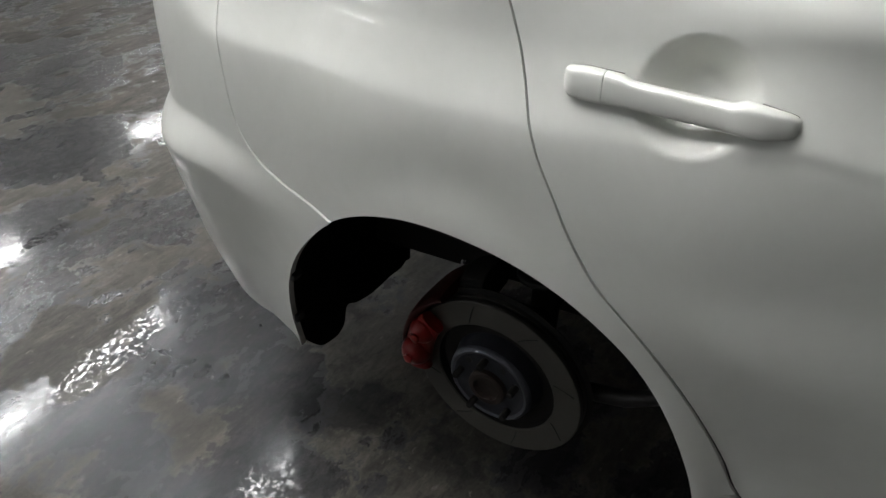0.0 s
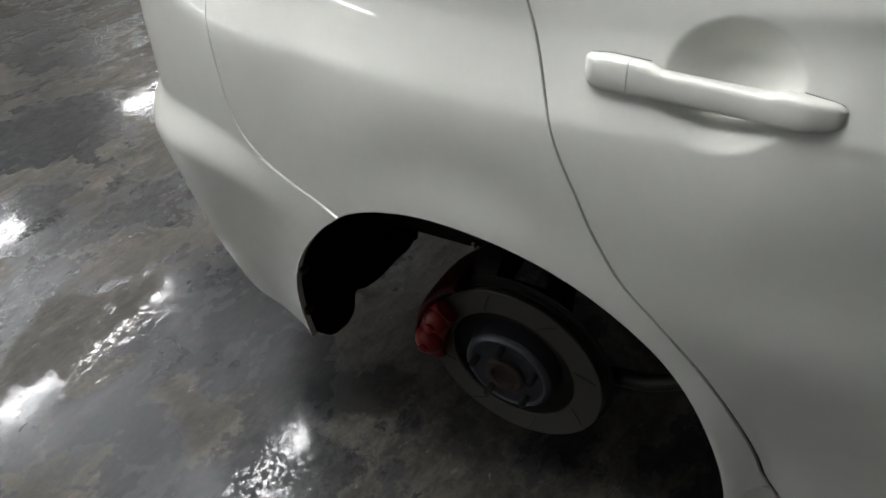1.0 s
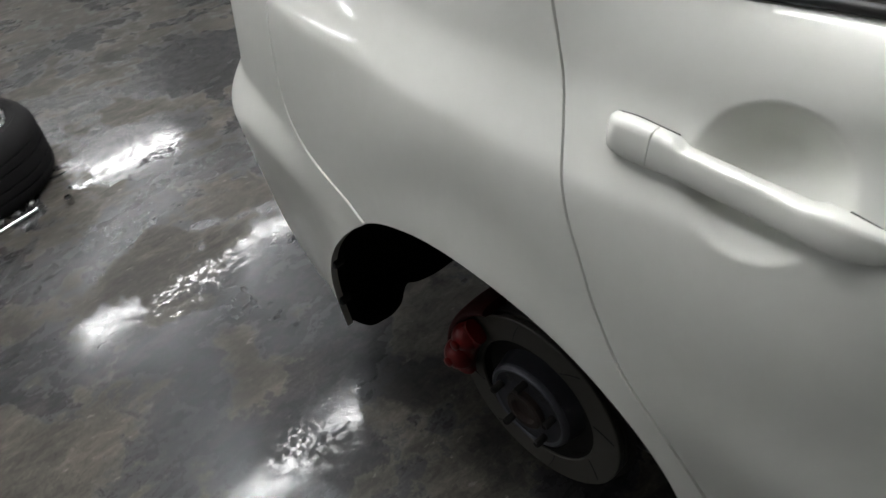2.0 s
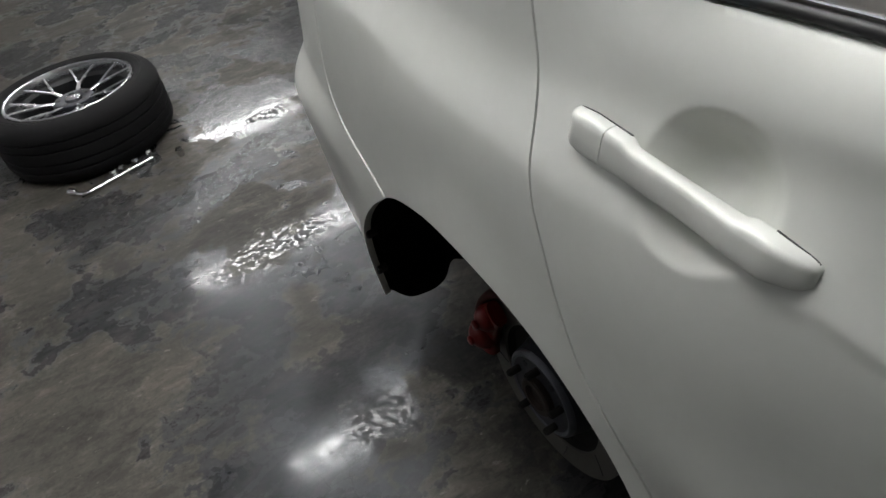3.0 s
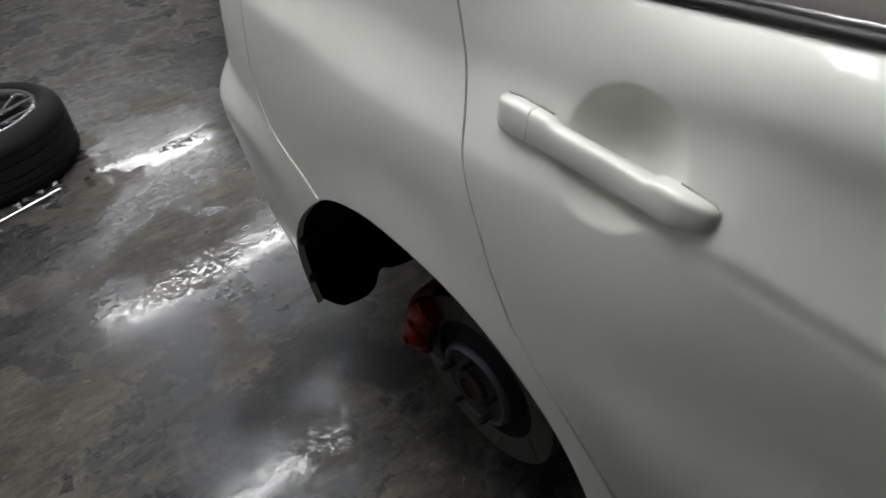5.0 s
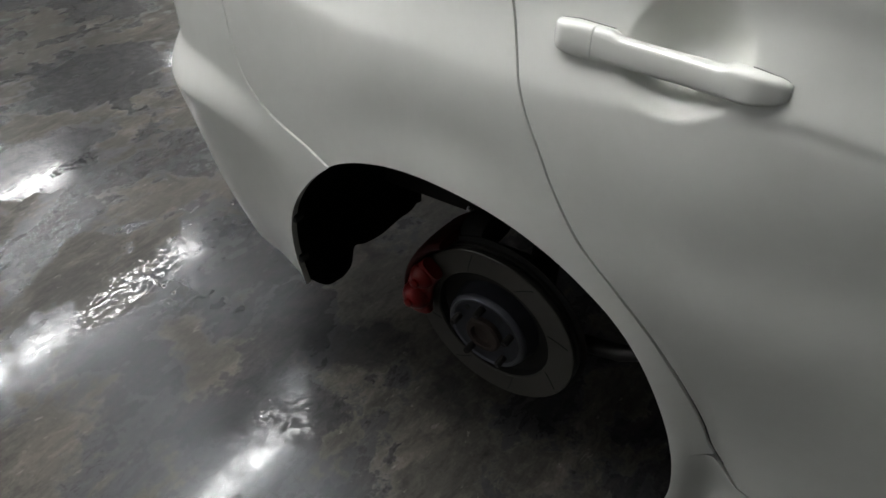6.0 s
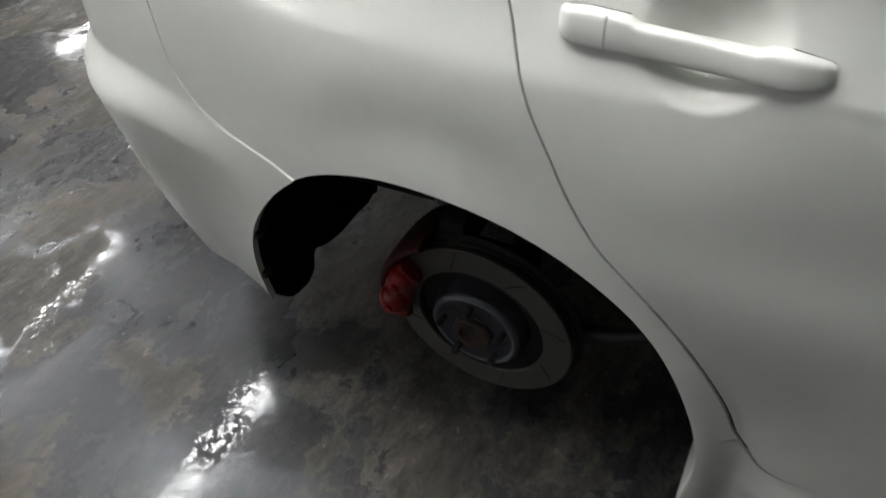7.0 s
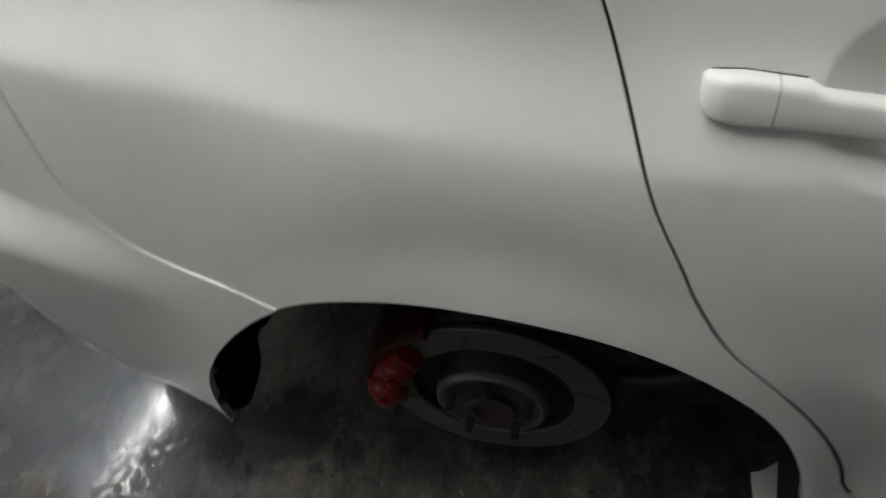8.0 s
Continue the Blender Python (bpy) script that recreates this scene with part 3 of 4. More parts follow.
def liner_grid():
    """Black felt round the rear of the wheel arch, its foot cut in a wave."""
    grid = []
    for i in range(61):
        deep = (i / 60) ** 1.3
        y = 0.625 + 0.397 * deep
        r = 0.402
        last = 180 + math.degrees(math.asin((ARCH_Z - liner_foot(y)) / r))
        first = 62 + 100 * smooth((y - 0.88) / 0.05)
        row = []
        for k in range(41):
            deg = first + (last - first) * k / 40
            a = radians(deg)
            lip = arch_point(deg)
            near = math.hypot(lip[0] - ARCH_X, lip[1] - ARCH_Z) + 0.0055
            front = side_y(lip[0], lip[1]) + 0.009
            q = near + (r - near) * smooth(deep * 2.6) + 0.0015 * math.sin(deg * 0.6 + y * 30) * deep
            row.append((ARCH_X + q * math.cos(a), front + (1.022 - front) * deep, ARCH_Z + q * math.sin(a)))
        grid.append(row)
    return grid


def build_brake(car):
    cx, cy, cz = -0.421, 0.7215, 0.335
    at = Matrix.Translation((cx, cy, cz)) @ pose(0, 0, 0, 90)      # local z runs out of the car
    rotor = part_group("brake_rotor", car, "slotted brake rotor with a grey drum hat")
    rotor.matrix_basis = at
    bm = bmesh.new()
    lathe(bm, [(0.116, 0.0), (0.1175, 0.0015), (0.1635, 0.0015), (0.165, 0.0), (0.165, -0.008), (0.158, -0.008), (0.158, -0.014), (0.165, -0.014), (0.165, -0.022), (0.116, -0.022)], 96, True)
    part("friction_ring", bm, ROTOR_IRON, rotor, "worn grey friction ring")
    bm = bmesh.new()
    lathe(bm, [(0.088, -0.018), (0.086, -0.014), (0.080, 0.012), (0.077, 0.019), (0.073, 0.0205), (0.068, 0.0185), (0.050, 0.0185), (0.036, 0.0185), (0.036, 0.01)], 72)
    part("hat", bm, HAT_IRON, rotor, "grey drum hat")
    # a ring over the hat's edge, pale to paint its glint
    bm = bmesh.new()
    lathe(bm, [(0.0805, 0.0115), (0.0785, 0.0178), (0.074, 0.0212), (0.069, 0.0195), (0.069, 0.017), (0.076, 0.0165), (0.079, 0.010)], 72, True)
    part("hat_edge", bm, GLINT_IRON, rotor, "edge of the hat, coloured pale for its glint")
    # the recess between hat and ring, made black to paint its shade
    bm = bmesh.new()
    lathe(bm, [(0.1155, -0.002), (0.113, -0.016), (0.086, -0.017), (0.086, -0.021), (0.1155, -0.021)], 64, True)
    part("recess", bm, UNDERSEAL, rotor, "recess inside the ring, coloured black for its shade")
    bm = bmesh.new()
    lathe(bm, [(0.0355, 0.01), (0.0355, 0.028), (0.032, 0.031), (0.024, 0.031), (0.022, 0.022), (0.0, 0.020)], 40)
    part("hub_bore", bm, RUST, rotor, "rusty hub centre")
    for k in range(5):
        a = radians(72 * k + 20)
        bm = bmesh.new()
        lathe(bm, [(0.0065, 0.0), (0.0065, 0.020), (0.005, 0.023), (0.0, 0.023)], 12)
        part("wheel_stud", bm, UNDERSEAL, rotor, at=Matrix.Translation((0.0572 * math.cos(a), 0.0572 * math.sin(a), 0.018)))
    for k in range(2):
        a = radians(72 * k + 56)
        bm = bmesh.new()
        lathe(bm, [(0.006, -0.001), (0.006, 0.0008), (0.0, 0.0008)], 12)
        part("screw_hole", bm, RUBBER, rotor, at=Matrix.Translation((0.0572 * math.cos(a), 0.0572 * math.sin(a), 0.0187)))
    for k in range(8):
        bm = bmesh.new()
        pts = []
        for i in range(7):
            r, a = 0.122 + 0.034 * i / 6, radians(45 * k + 109 - 9 * i / 6)
            pts.append((r * math.cos(a), r * math.sin(a), 0.0016))
        tube(bm, pts, 0.0011, 6)
        part("slot", bm, RUBBER, rotor, at=None)
    # caliper, on the trailing side of the rotor
    cal = part_group("brake_caliper", car, "red painted brake caliper with a dark bracket")
    cal.matrix_basis = at

    def block(bm, d0, d1, r0, r1, z0, z1, n=14, bulge=0.0):
        loops = []
        for k in range(n + 1):
            s = k / n
            d = radians(d0 + (d1 - d0) * s)
            sh = 0.72 + 0.28 * math.sin(math.pi * min(max(s, 0.06), 0.94)) ** 0.5
            lobes = bulge * math.sin(2 * math.pi * s) ** 2
            mid, half = 0.5 * (r0 + r1), 0.5 * (r1 - r0) * sh
            ring = []
            for q in range(16):
                t = 2 * math.pi * q / 16
                ct, st = math.cos(t), math.sin(t)
                pr = abs(ct) ** 0.75 * (1 if ct > 0 else -1)
                pz = abs(st) ** 0.75 * (1 if st > 0 else -1)
                r = mid + half * pr
                zz = 0.5 * (z0 + z1) + 0.5 * (z1 - z0) * pz + (lobes if pz > 0 else 0)
                ring.append(bm.verts.new((r * math.cos(d), r * math.sin(d), zz)))
            loops.append(ring)
        for a, b in zip(loops, loops[1:]):
            for q in range(16):
                bm.faces.new((a[q], a[(q + 1) % 16], b[(q + 1) % 16], b[q]))
        bm.faces.new(loops[0])
        bm.faces.new(loops[-1])
    bm = bmesh.new()
    block(bm, 136, 186, 0.120, 0.174, 0.004, 0.030, 26, 0.003)
    for deg, r in ((147, 0.025), (170, 0.029)):
        a = radians(deg)
        bmesh.ops.create_uvsphere(bm, u_segments=24, v_segments=14, radius=r, matrix=Matrix.Translation((0.149 * math.cos(a), 0.149 * math.sin(a), 0.022)))
    part("caliper_body", bm, RED_PAINT, cal, "red outer half with two piston bulges", sharp=70)
    for deg in (147, 170):
        bm = bmesh.new()
        a = radians(deg)
        lathe(bm, [(0.0, 0.0), (0.009, 0.0), (0.009, 0.004), (0.006, 0.006), (0.0, 0.006)], 14)
        part("piston_plug", bm, RED_PAINT, cal, at=Matrix.Translation((0.149 * math.cos(a), 0.149 * math.sin(a), 0.0475 if deg < 160 else 0.0495)))
    # inner half and bridge take the darker red for their shade
    bm = bmesh.new()
    block(bm, 114, 184, 0.120, 0.182, -0.110, -0.028, 26)
    part("inner_body", bm, SHADED_RED, cal, "red inner half, coloured dark as in shade", sharp=70)
    bm = bmesh.new()
    block(bm, 116, 180, 0.168, 0.190, -0.100, 0.024, 24)
    part("bridge", bm, SHADED_RED, cal, "red bridge, coloured dark as in shade", sharp=70)
    bm = bmesh.new()
    block(bm, 100, 119, 0.130, 0.192, -0.125, -0.030, 10)
    part("bracket", bm, UNDERSEAL, cal, "dark bracket", sharp=70)
    return at


def build_suspension(car):
    bm = bmesh.new()
    lathe(bm, [(0.0, 0.0), (0.009, 0.0), (0.010, 0.003), (0.008, 0.006), (0.0045, 0.006), (0.0045, 0.012), (0.0, 0.013)], 14)
    part("bolt", bm, STEEL, car, "small bright bolt", at=Matrix.Translation((-0.585, 0.902, 0.418)) @ pose(0, 0, 0, 90))
    bm = bmesh.new()
    lathe(bm, [(0.172, -0.030), (0.174, -0.026), (0.168, -0.024), (0.09, -0.024), (0.09, -0.030)], 56, True)
    part("dust_shield", bm, UNDERSEAL, car, "dark dust shield", at=Matrix.Translation((-0.421, 0.7215, 0.335)) @ pose(0, 0, 0, 90))
    bm = bmesh.new()
    box(bm, (-0.50, 0.752, 0.26), (-0.35, 0.83, 0.44), 0.025)
    part("knuckle", bm, GREASE_STEEL, car)
    bm = bmesh.new()
    tube(bm, [(-0.40, 0.79, 0.29), (-0.20, 0.775, 0.345), (-0.12, 0.78, 0.385), (-0.04, 0.86, 0.41)], [0.018, 0.015, 0.012, 0.011], 14)
    part("trailing_arm", bm, GREASE_STEEL, car, "grey trailing arm")
    bm = bmesh.new()
    tube(bm, [(-0.45, 0.82, 0.26), (-0.45, 1.25, 0.33)], 0.022, 12)
    part("lower_arm", bm, GREASE_STEEL, car)
    bm = bmesh.new()
    tube(bm, [(-0.40, 0.84, 0.28), (-0.37, 0.86, 0.56), (-0.36, 0.87, 0.74)], [0.026, 0.026, 0.022], 14)
    part("damper", bm, UNDERSEAL, car)
    bm = bmesh.new()
    turns = [(-0.375 + 0.055 * math.cos(a), 0.86 + 0.055 * math.sin(a), 0.46 + 0.26 * a / (10 * math.pi)) for a in (10 * math.pi * k / 90 for k in range(91))]
    tube(bm, turns, 0.007, 8)
    part("coil_spring", bm, UNDERSEAL, car)


def sheet(name, rows, mat, car, label="", both=False):
    """A body part spanned over rows of points; both: again on the car's other flank."""
    bm = bmesh.new()
    grid = [[bm.verts.new(p) for p in r] for r in rows]
    for a, b in zip(grid, grid[1:]):
        for k in range(len(a) - 1):
            bm.faces.new((a[k], a[k + 1], b[k + 1], b[k]))
    bmesh.ops.solidify(bm, geom=bm.faces[:], thickness=0.005)
    ob = part(name, bm, mat, car, label)
    if both:
        flip(ob)


def build_front(car, door_end):
    """The rest of the saloon: front doors, fenders, bonnet, roof, glass and nose."""
    hub, end = 2.28, 3.02

    def flank(x, z):
        return side_y(min(x, door_end), z) + 0.05 * max(0.0, (x - 1.6) / 1.4) ** 2 + 0.16 * max(0.0, (x - 2.55) / 0.5) ** 2

    def belt(x):
        return 1.04 - 0.20 * smooth((x - 1.7) / 1.3)
    sheet("front_door", [[(x, flank(x, z), z) for x in steps((door_end + 0.006, 1.74, 24))] for z in steps((0.346, 1.04, 36))], PAINT, car, both=True)
    rows = []
    for v in steps((0, 1, 24)):
        row = []
        for x in steps((1.746, end, 60)):
            d = abs(x - hub)
            low = max(0.30, ARCH_Z + math.sqrt(max(0.0, 0.375 ** 2 - d * d)) if d < 0.375 else 0.30)
            z = low + (belt(x) - low) * v
            row.append((x, flank(x, z), z))
        rows.append(row)
    sheet("front_fender", rows, PAINT, car, both=True)
    sheet("front_sill", [[(x, 0.615 + dy, z) for x in steps((door_end, 1.9, 8))] for dy, z in ((0.04, 0.344), (0.0, 0.31), (0.01, 0.25), (0.09, 0.24))], PAINT, car, both=True)
    rows = []
    for x in steps((1.78, end, 20)):
        y = flank(x, belt(x)) + 0.012
        rows.append([(x, y + (2 * MID_Y - 2 * y) * i / 16, belt(x) + 0.012 + (0.055 - 0.02 * smooth((x - 2.5) / 0.5)) * math.sin(math.pi * i / 16) ** 0.6) for i in range(17)])
    sheet("bonnet", rows, PAINT, car, "long white bonnet")
    rows = []
    for z in steps((0.24, 0.84, 16)):
        y = flank(end, z)
        rows.append([(end + 0.004 + 0.20 * math.sin(math.pi * i / 20) ** 0.55 * (1 - 0.35 * smooth((z - 0.6) / 0.3)), y + (2 * MID_Y - 2 * y) * i / 20, z) for i in range(21)])
    sheet("front_bumper", rows, PAINT, car, "white front bumper")
    # roof and its glass
    line = [(-0.42, 1.36, 0.56), (-0.15, 1.455, 0.545), (0.25, 1.50, 0.54), (0.75, 1.50, 0.54), (1.15, 1.46, 0.55)]
    sheet("roof", [[(x, MID_Y - w + 2 * w * i / 12, z + 0.035 * math.sin(math.pi * i / 12)) for i in range(13)] for x, z, w in (tuple(spline(line, k / 20)) for k in range(21))], PAINT, car, "white roof")

    def between(name, lo, hi, label):
        rows = []
        for k in range(9):
            x, z, w = (a + (b - a) * k / 8 for a, b in zip(lo, hi))
            rows.append([(x, MID_Y - w + 2 * w * i / 12, z + 0.03 * math.sin(math.pi * i / 12)) for i in range(13)])
        sheet(name, rows, GLASS, car, label)
    between("windscreen", (1.80, 1.045, 0.68), (1.16, 1.455, 0.552), "dark windscreen")
    between("rear_window", (-1.00, 1.125, 0.62), (-0.43, 1.355, 0.562), "dark rear window")

    def pillar(name, foot, head, wide):
        bm = bmesh.new()
        p, q = Vector(foot), Vector(head)
        tube(bm, [tuple(p.lerp(q, k / 6)) for k in range(7)], wide, 10)
        ob = part(name, bm, PAINT, car)
        flip(ob)
    pillar("windscreen_pillar", (1.74, 0.79, 1.03), (1.13, 0.945, 1.465), 0.032)
    pillar("rear_pillar", (-0.62, 0.80, 1.09), (-0.38, 0.94, 1.36), 0.055)
    pillar("roof_rail", (1.13, 0.945, 1.465), (-0.38, 0.935, 1.40), 0.028)
    pillar("door_pillar", (0.80, 0.77, 1.05), (0.72, 0.945, 1.49), 0.030)
    # the other three wheels
    for x, y in ((hub, 0.72), (hub, 2 * MID_Y - 0.72), (ARCH_X, 2 * MID_Y - 0.72)):
        out = -1 if y < MID_Y else 1
        wheel = part_group("wheel", car, "black tyre on a silver rim")
        wheel.matrix_basis = Matrix.Translation((x, y, 0.3235)) @ pose(0, 0, 0, -90 * out, 0, 0)
        bm = bmesh.new()
        lathe(bm, [(0.235, -0.10), (0.30, -0.11), (0.3235, -0.07), (0.3235, 0.07), (0.30, 0.11), (0.235, 0.10)], 64, True)
        part("tyre", bm, TYRE_RUBBER, wheel)
        bm = bmesh.new()
        lathe(bm, [(0.236, 0.095), (0.225, 0.10), (0.215, 0.06), (0.07, 0.05), (0.06, 0.065), (0.0, 0.065)], 48)
        part("rim", bm, ALLOY, wheel)


def build_car():
    car = thing("car", (0, 0, 0), "white saloon car jacked up with one rear wheel removed", "car")
    front = 0.80
    quarter = skin("quarter_panel", quarter_grid(), PAINT, car)
    bumper = skin("rear_bumper", bumper_grid(), PAINT, car, "white rear bumper cover with a sharp side ridge", 0.011)
    door = skin("rear_door", door_grid(front), PAINT, car, "white rear door with a creased flank")
    handle_parts(car)
    # black strip behind the door gap, stands in for the gap's shade
    bm = bmesh.new()
    line = [1.05 - 0.66 * k / 60 for k in range(61)]
    tube(bm, [(gap_line(z), side_y(gap_line(z), z) + 0.0098, z) for z in line], 0.006, 8)
    part("gap_shade", bm, RUBBER, car, "black strip added for the shade in the door gap")
    sill_part(car, front)
    for ob in (quarter, bumper, door):
        flip(ob)
    # black wheel arch lining, inner wall and underbody
    bm = bmesh.new()
    grid = [[bm.verts.new(p) for p in r] for r in liner_grid()]
    for a, b in zip(grid, grid[1:]):
        for k in range(len(a) - 1):
            bm.faces.new((a[k], a[k + 1], b[k + 1], b[k]))
    bmesh.ops.solidify(bm, geom=bm.faces[:], thickness=0.004)
    liner = part("arch_liner", bm, FELT, car, "black felt arch liner with a wavy inner edge")
    for deg in (147, 166):
        bm = bmesh.new()
        box(bm, (-0.002, 0, -0.008), (0.010, 0.02, 0.008), 0.002, 1)
        p = arch_point(deg)
        part("clip", bm, BLACK_PLASTIC, liner, at=Matrix.Translation((p[0] - 0.002, side_y(p[0], p[1]) + 0.001, p[1])) @ pose(0, 0, 0, 0, 180 - deg, 0))
    bm = bmesh.new()
    rows = []
    for deg in range(-12, 132, 4):
        a = radians(deg)
        lip = arch_point(deg)
        r0 = math.hypot(lip[0] - ARCH_X, lip[1] - ARCH_Z) + 0.003
        y0 = side_y(lip[0], lip[1]) + 0.013
        rows.append([bm.verts.new((ARCH_X + (r0 + e) * math.cos(a), y, ARCH_Z + (r0 + e) * math.sin(a))) for y, e in ((y0, 0.0), (y0 + 0.02, 0.015), (0.75, 0.03), (0.905, 0.03))])
    for a, b in zip(rows, rows[1:]):
        for k in range(3):
            bm.faces.new((a[k], a[k + 1], b[k + 1], b[k]))
    part("wheel_housing", bm, UNDERSEAL, car, "dark wheel housing")
    bm = bmesh.new()
    box(bm, (-1.15, 0.902, 0.408), (0.8, 0.93, 1.0))
    part("housing_wall", bm, UNDERSEAL, car)
    bm = bmesh.new()
    box(bm, (-1.30, 0.93, 0.41), (0.8, 2 * MID_Y - 0.93, 0.45), 0.01)
    part("underbody", bm, UNDERSEAL, car)
    bm = bmesh.new()
    box(bm, (-0.01, 0.68, 0.29), (0.8, 0.90, 0.42), 0.01)
    part("rocker", bm, UNDERSEAL, car)
    bm = bmesh.new()
    box(bm, (-0.50, 1.02, 0.25), (-0.10, 2 * MID_Y - 1.02, 0.42), 0.03)
    part("rear_subframe", bm, UNDERSEAL, car, "dark rear subframe")
    bm = bmesh.new()
    box(bm, (-0.08, 0.95, 0.24), (0.60, 2 * MID_Y - 0.95, 0.42), 0.04)
    part("fuel_tank", bm, UNDERSEAL, car, "dark fuel tank")
    bm = bmesh.new()
    box(bm, (-1.18, 1.70, 0.25), (-0.72, 2.15, 0.42), 0.05)
    part("silencer", bm, GREASE_STEEL, car, "dull exhaust silencer")
    # belt seal, trim and glass
    bm = bmesh.new()
    pts = [(x, side_y(x, 1.04) + 0.004, 1.046) for x in (gap_line(1.04) + 0.01 + (front - gap_line(1.04) - 0.01) * k / 30 for k in range(31))]
    tube(bm, pts, 0.0052, 10)
    part("belt_seal", bm, RUBBER, car, "black rubber belt seal")
    bm = bmesh.new()
    g = [[bm.verts.new((p[0], p[1] + dy, p[2] + dz)) for p in pts] for dy, dz in ((0.004, 0.003), (0.004, 0.013), (0.010, 0.024), (0.024, 0.028))]
    for a, b in zip(g, g[1:]):
        for k in range(len(a) - 1):
            bm.faces.new((a[k], a[k + 1], b[k + 1], b[k]))
    trim = part("belt_trim", bm, TRIM, car, "grey belt trim strip")
    for dy, dz in ((0.0035, 0.0075), (0.014, 0.0262)):
        bm = bmesh.new()
        tube(bm, [(p[0], p[1] + dy, p[2] + dz) for p in pts], 0.0016, 8)
        part("bright_edge", bm, STEEL, trim, "thin bright metal edge")
    bm = bmesh.new()
    g = [[bm.verts.new((p[0], p[1] + dy, p[2] + dz)) for p in pts] for dy, dz in ((0.02, 0.024), (0.07, 0.14), (0.16, 0.30))]
    for a, b in zip(g, g[1:]):
        for k in range(len(a) - 1):
            bm.faces.new((a[k], a[k + 1], b[k + 1], b[k]))
    bmesh.ops.solidify(bm, geom=bm.faces[:], thickness=0.004)
    part("door_glass", bm, GLASS, car, "dark tinted side glass")
    # rear deck, rear shelf and cabin that close the body
    bm = bmesh.new()
    ring = []
    for k in range(21):
        x = -1.40 + 1.06 * k / 20
        y = side_y(max(x, -1.27), 1.10) + (0.3 if k == 0 else 0.0)
        ring.append([bm.verts.new((x, y + (2 * MID_Y - 2 * y) * i / 12, 1.098 + 0.05 * math.sin(math.pi * i / 12) ** 0.5)) for i in range(13)])
    for a, b in zip(ring, ring[1:]):
        for i in range(12):
            bm.faces.new((a[i], a[i + 1], b[i + 1], b[i]))
    part("boot_lid", bm, PAINT, car)
    build_front(car, front)
    build_brake(car)
    build_suspension(car)
    return car


# ---------------------------------------------------------------- things on the floor
def jack_stand(at, top):
    st = thing("jack_stand", at, "dark steel jack stand under the car body", "jack stand")
    for sx, sy in ((-1, -1), (-1, 1), (1, -1), (1, 1)):
        bm = bmesh.new()
        tube(bm, [(0.10 * sx, 0.10 * sy, 0.0), (0.028 * sx, 0.028 * sy, top - 0.09)], 0.011, 8)
        part("leg", bm, GREASE_STEEL, st)
    bm = bmesh.new()
    box(bm, (-0.035, -0.035, top - 0.11), (0.035, 0.035, top - 0.03), 0.004)
    part("collar", bm, GREASE_STEEL, st)
    bm = bmesh.new()
    tube(bm, [(0, 0, top - 0.06), (0, 0, top - 0.012)], 0.02, 12)
    box(bm, (-0.05, -0.02, top - 0.014), (0.05, 0.02, top), 0.003)
    part("saddle", bm, GREASE_STEEL, st)


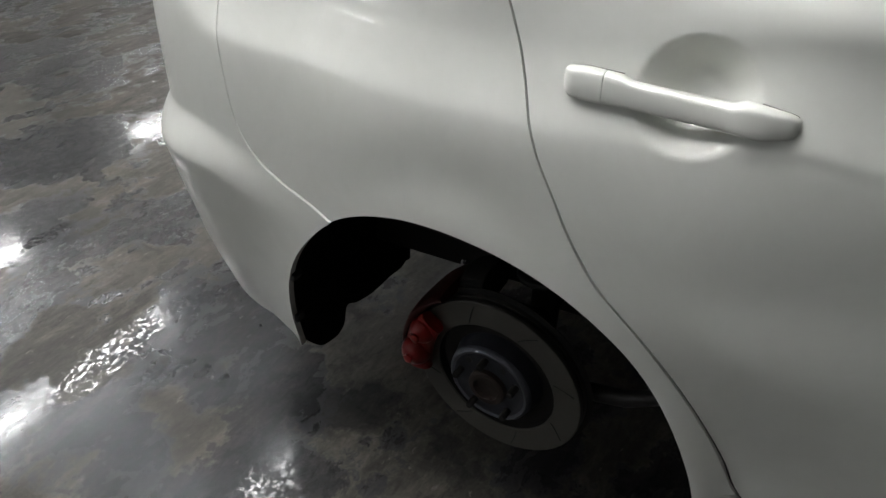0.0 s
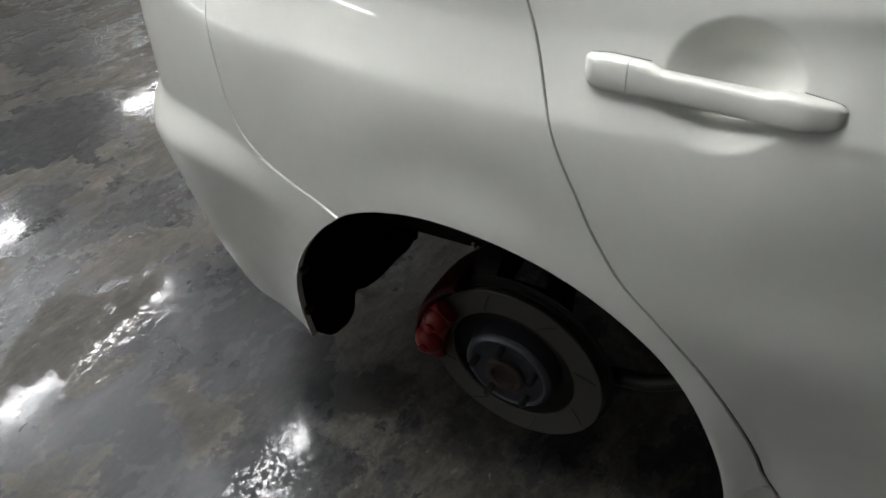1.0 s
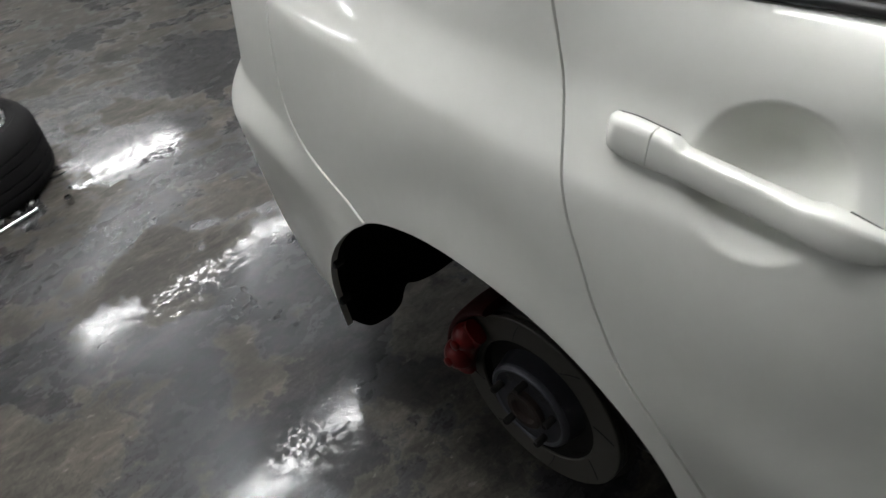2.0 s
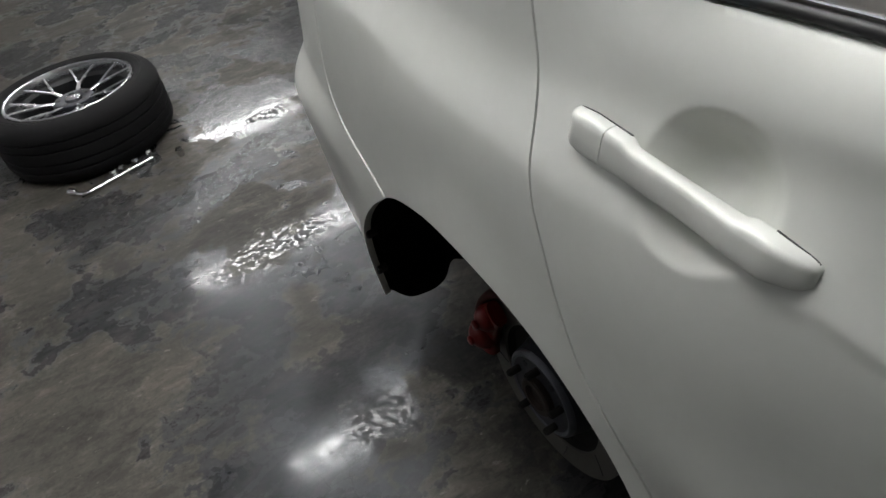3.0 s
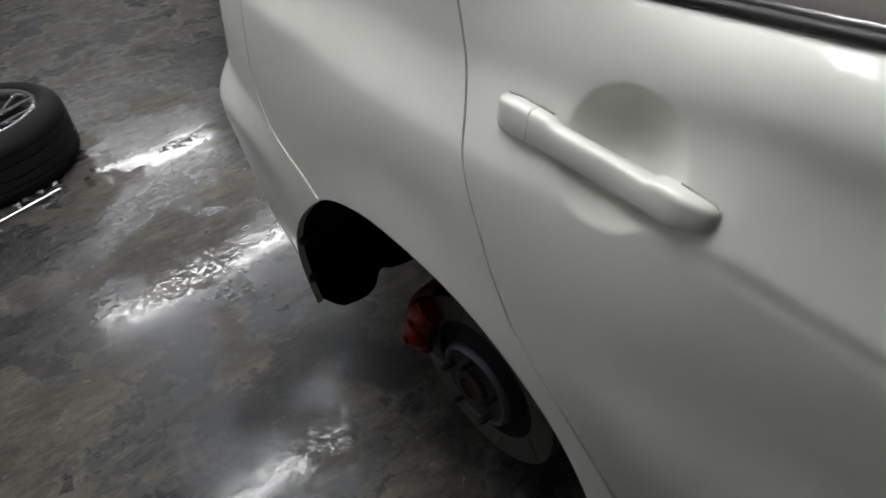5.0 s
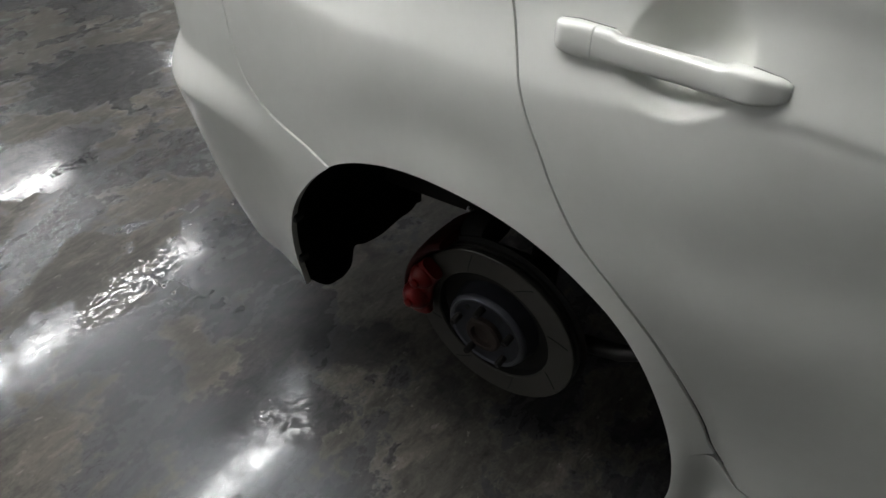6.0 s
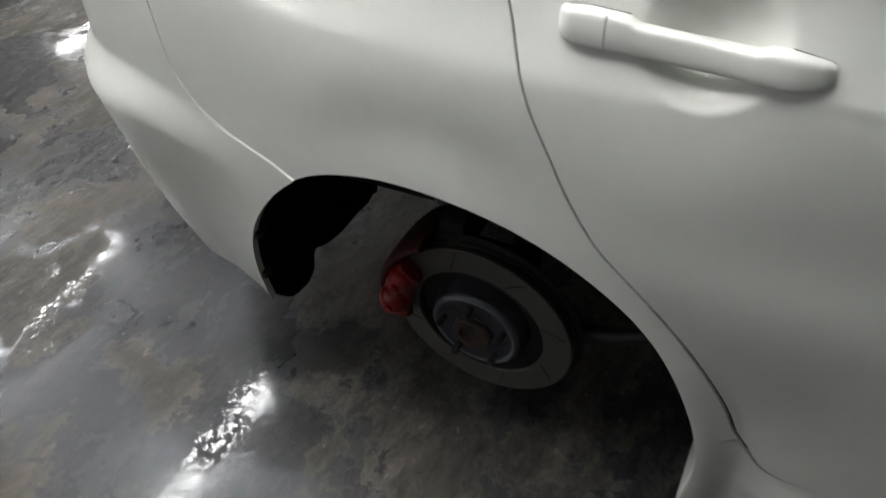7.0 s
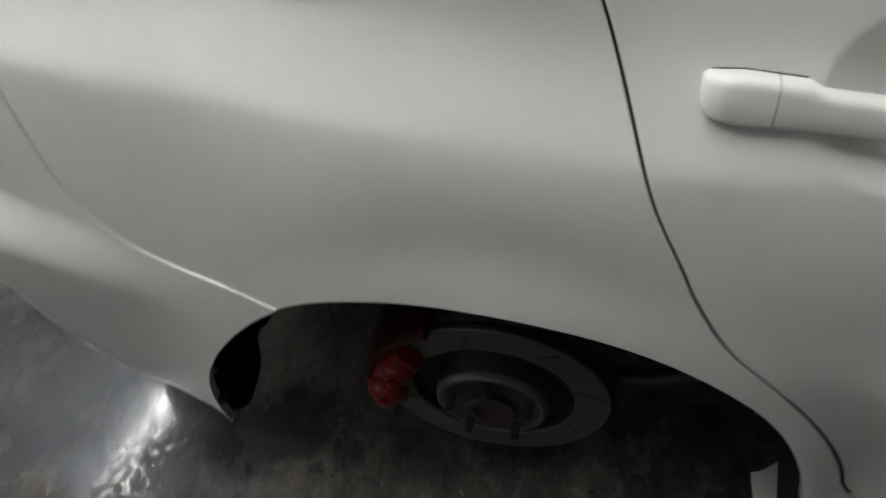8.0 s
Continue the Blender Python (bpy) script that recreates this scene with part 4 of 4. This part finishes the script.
def build_wheel(at, turn):
    wheel = thing("road_wheel", at, "black tyre on a forked silver spoke rim lying face up", "wheel", turn=turn)
    bm = bmesh.new()
    prof = [(0.232, 0.012), (0.244, 0.004), (0.268, 0.0), (0.292, 0.004), (0.309, 0.018), (0.3185, 0.036)]
    for z in (0.064, 0.098, 0.146, 0.180):
        prof += [(0.3235 - 0.0015 * abs(z - 0.122) / 0.06, z - 0.012), (0.3235 - 0.0015 * abs(z - 0.122) / 0.06, z - 0.004), (0.317, z - 0.003), (0.317, z + 0.003), (0.3235 - 0.0015 * abs(z - 0.122) / 0.06, z + 0.004)]
    prof += [(0.322, 0.196), (0.3185, 0.208), (0.309, 0.226), (0.294, 0.240), (0.278, 0.2445), (0.274, 0.2430), (0.270, 0.2445), (0.254, 0.241), (0.245, 0.234), (0.240, 0.222), (0.236, 0.20), (0.232, 0.20)]
    lathe(bm, prof, 128, True)
    part("tyre", bm, TYRE_RUBBER, wheel, "black low-profile tyre", sharp=30)
    rim = part_group("rim", wheel, "silver forged rim with forked spokes")
    bm = bmesh.new()
    lathe(bm, [(0.2405, 0.228), (0.2410, 0.236), (0.236, 0.2385), (0.229, 0.236), (0.225, 0.226), (0.224, 0.207), (0.2335, 0.207)], 112, True)
    part("lip", bm, ALLOY, rim, "bright polished lip")
    bm = bmesh.new()
    lathe(bm, [(0.2335, 0.2065), (0.2242, 0.2065), (0.214, 0.18), (0.208, 0.10), (0.214, 0.04), (0.236, 0.02), (0.239, 0.014), (0.226, 0.014), (0.205, 0.04), (0.200, 0.10), (0.205, 0.185)], 112, True)
    part("barrel", bm, DARK_ALLOY, rim, "dark barrel")
    # black disc behind the spokes, put in for the shade within the rim
    bm = bmesh.new()
    lathe(bm, [(0.200, 0.05), (0.08, 0.05), (0.03, 0.05), (0.0, 0.05)], 40)
    lathe(bm, [(0.2, 0.046), (0.0, 0.046)], 40)
    part("shade_disc", bm, RUBBER, rim, "black disc added for the shade inside the rim")
    bm = bmesh.new()
    lathe(bm, [(0.0, 0.185), (0.033, 0.185), (0.034, 0.190), (0.062, 0.196), (0.074, 0.193), (0.078, 0.183), (0.076, 0.13), (0.0, 0.13)], 60)
    part("hub_disc", bm, HAT_IRON, rim, "dark grey hub disc")
    bm = bmesh.new()
    lathe(bm, [(0.0, 0.204), (0.024, 0.203), (0.029, 0.199), (0.030, 0.186), (0.0, 0.186)], 40)
    part("centre_cap", bm, ALLOY, rim, "bright centre cap")
    for k in range(5):
        a = radians(72 * k + 36)
        bm = bmesh.new()
        lathe(bm, [(0.0105, 0.0), (0.0105, 0.0018), (0.0, 0.0018)], 16)
        part("bolt_hole", bm, RUBBER, rim, at=Matrix.Translation((0.0572 * math.cos(a), 0.0572 * math.sin(a), 0.1945)))
    first = None
    for k in range(7):
        m = pose(0, 0, 0, 0, 0, 360 / 7 * k + 4.5)
        if first is None:
            bm = bmesh.new()

            def beam(p, q, w0, w1, h):
                p, q = Vector(p), Vector(q)
                d = (q - p).normalized()
                s = d.cross(Vector((0, 0, 1))).normalized()
                loops = []
                for i in range(9):
                    t = i / 8
                    c = p.lerp(q, t) + Vector((0, 0, 0.002 * math.sin(math.pi * t)))
                    w = w0 + (w1 - w0) * t
                    loops.append([bm.verts.new(c + s * w * a + Vector((0, 0, b))) for a, b in ((-1, -h), (-1, -0.003), (-0.65, 0.0), (0.65, 0.0), (1, -0.003), (1, -h))])
                for a, b in zip(loops, loops[1:]):
                    for i in range(6):
                        bm.faces.new((a[i], a[(i + 1) % 6], b[(i + 1) % 6], b[i]))
                bm.faces.new(loops[0])
                bm.faces.new(loops[-1])
            beam((0.055, 0, 0.190), (0.128, 0, 0.205), 0.010, 0.007, 0.016)
            beam((0.118, 0.003, 0.2035), (0.2235, 0.0495, 0.226), 0.0052, 0.0044, 0.010)
            beam((0.118, -0.003, 0.2038), (0.2235, -0.0495, 0.226), 0.0052, 0.0044, 0.010)
            first = part("spoke", bm, ALLOY, rim, at=m)
        else:
            o = first.copy()
            scene.collection.objects.link(o)
            o.matrix_basis = m
    bm = bmesh.new()
    lathe(bm, [(0.0045, 0.0), (0.0045, 0.03), (0.006, 0.03), (0.006, 0.04), (0.0, 0.04)], 10)
    part("valve", bm, RUBBER, rim, at=Matrix.Translation((0.205, 0.03, 0.195)))
    return wheel


def build_wrench():
    wrench = thing("lug_wrench", (0, 0, 0), "chromed bent lug wrench lying beside the wheel", "wrench")
    bm = bmesh.new()
    e, c, t = (-2.340, 0.100, 0.012), (-2.300, 0.132, 0.010), (-2.368, 0.392, 0.010)
    pts = [e]
    for k in range(9):
        u = k / 8
        p0, p1 = Vector(e).lerp(Vector(c), 0.55), Vector(c).lerp(Vector(t), 0.10)
        pts.append(tuple(p0 * (1 - u) ** 2 + Vector(c) * 2 * u * (1 - u) + p1 * u * u))
    pts.append(t)
    tube(bm, pts, 0.0075, 12)
    part("shaft", bm, STEEL, wrench)
    bm = bmesh.new()
    tube(bm, [(-2.354, 0.089, 0.0145), (-2.344, 0.097, 0.0145), (-2.334, 0.105, 0.012)], [0.0145, 0.0145, 0.010], 12)
    part("socket", bm, STEEL, wrench)


def build_nuts():
    def nut(at, turn):
        bm = bmesh.new()
        lathe(bm, [(0.0065, 0.0), (0.0120, 0.0), (0.0140, 0.006), (0.0140, 0.026), (0.010, 0.033), (0.0065, 0.033)], 6, True)
        solid("lug_nut", bm, STEEL, "small chromed lug nut standing on the floor", "lug nut", "lug nuts by the wheel", at=pose(*at, 0, 0, turn), sharp=25)
    for x, y, a in ((-2.317, 0.486, 10), (-2.397, 0.384, 40), (-2.376, 0.331, 0), (-2.366, 0.276, 25), (-2.350, 0.246, 50)):
        nut((x, y, 0.0), a)


build_room()
build_lights()
build_car()
jack_stand((0.35, 1.25, 0.0), 0.41)
build_wheel((-2.704, 0.241, 0.0), 0)
build_wrench()
build_nuts()
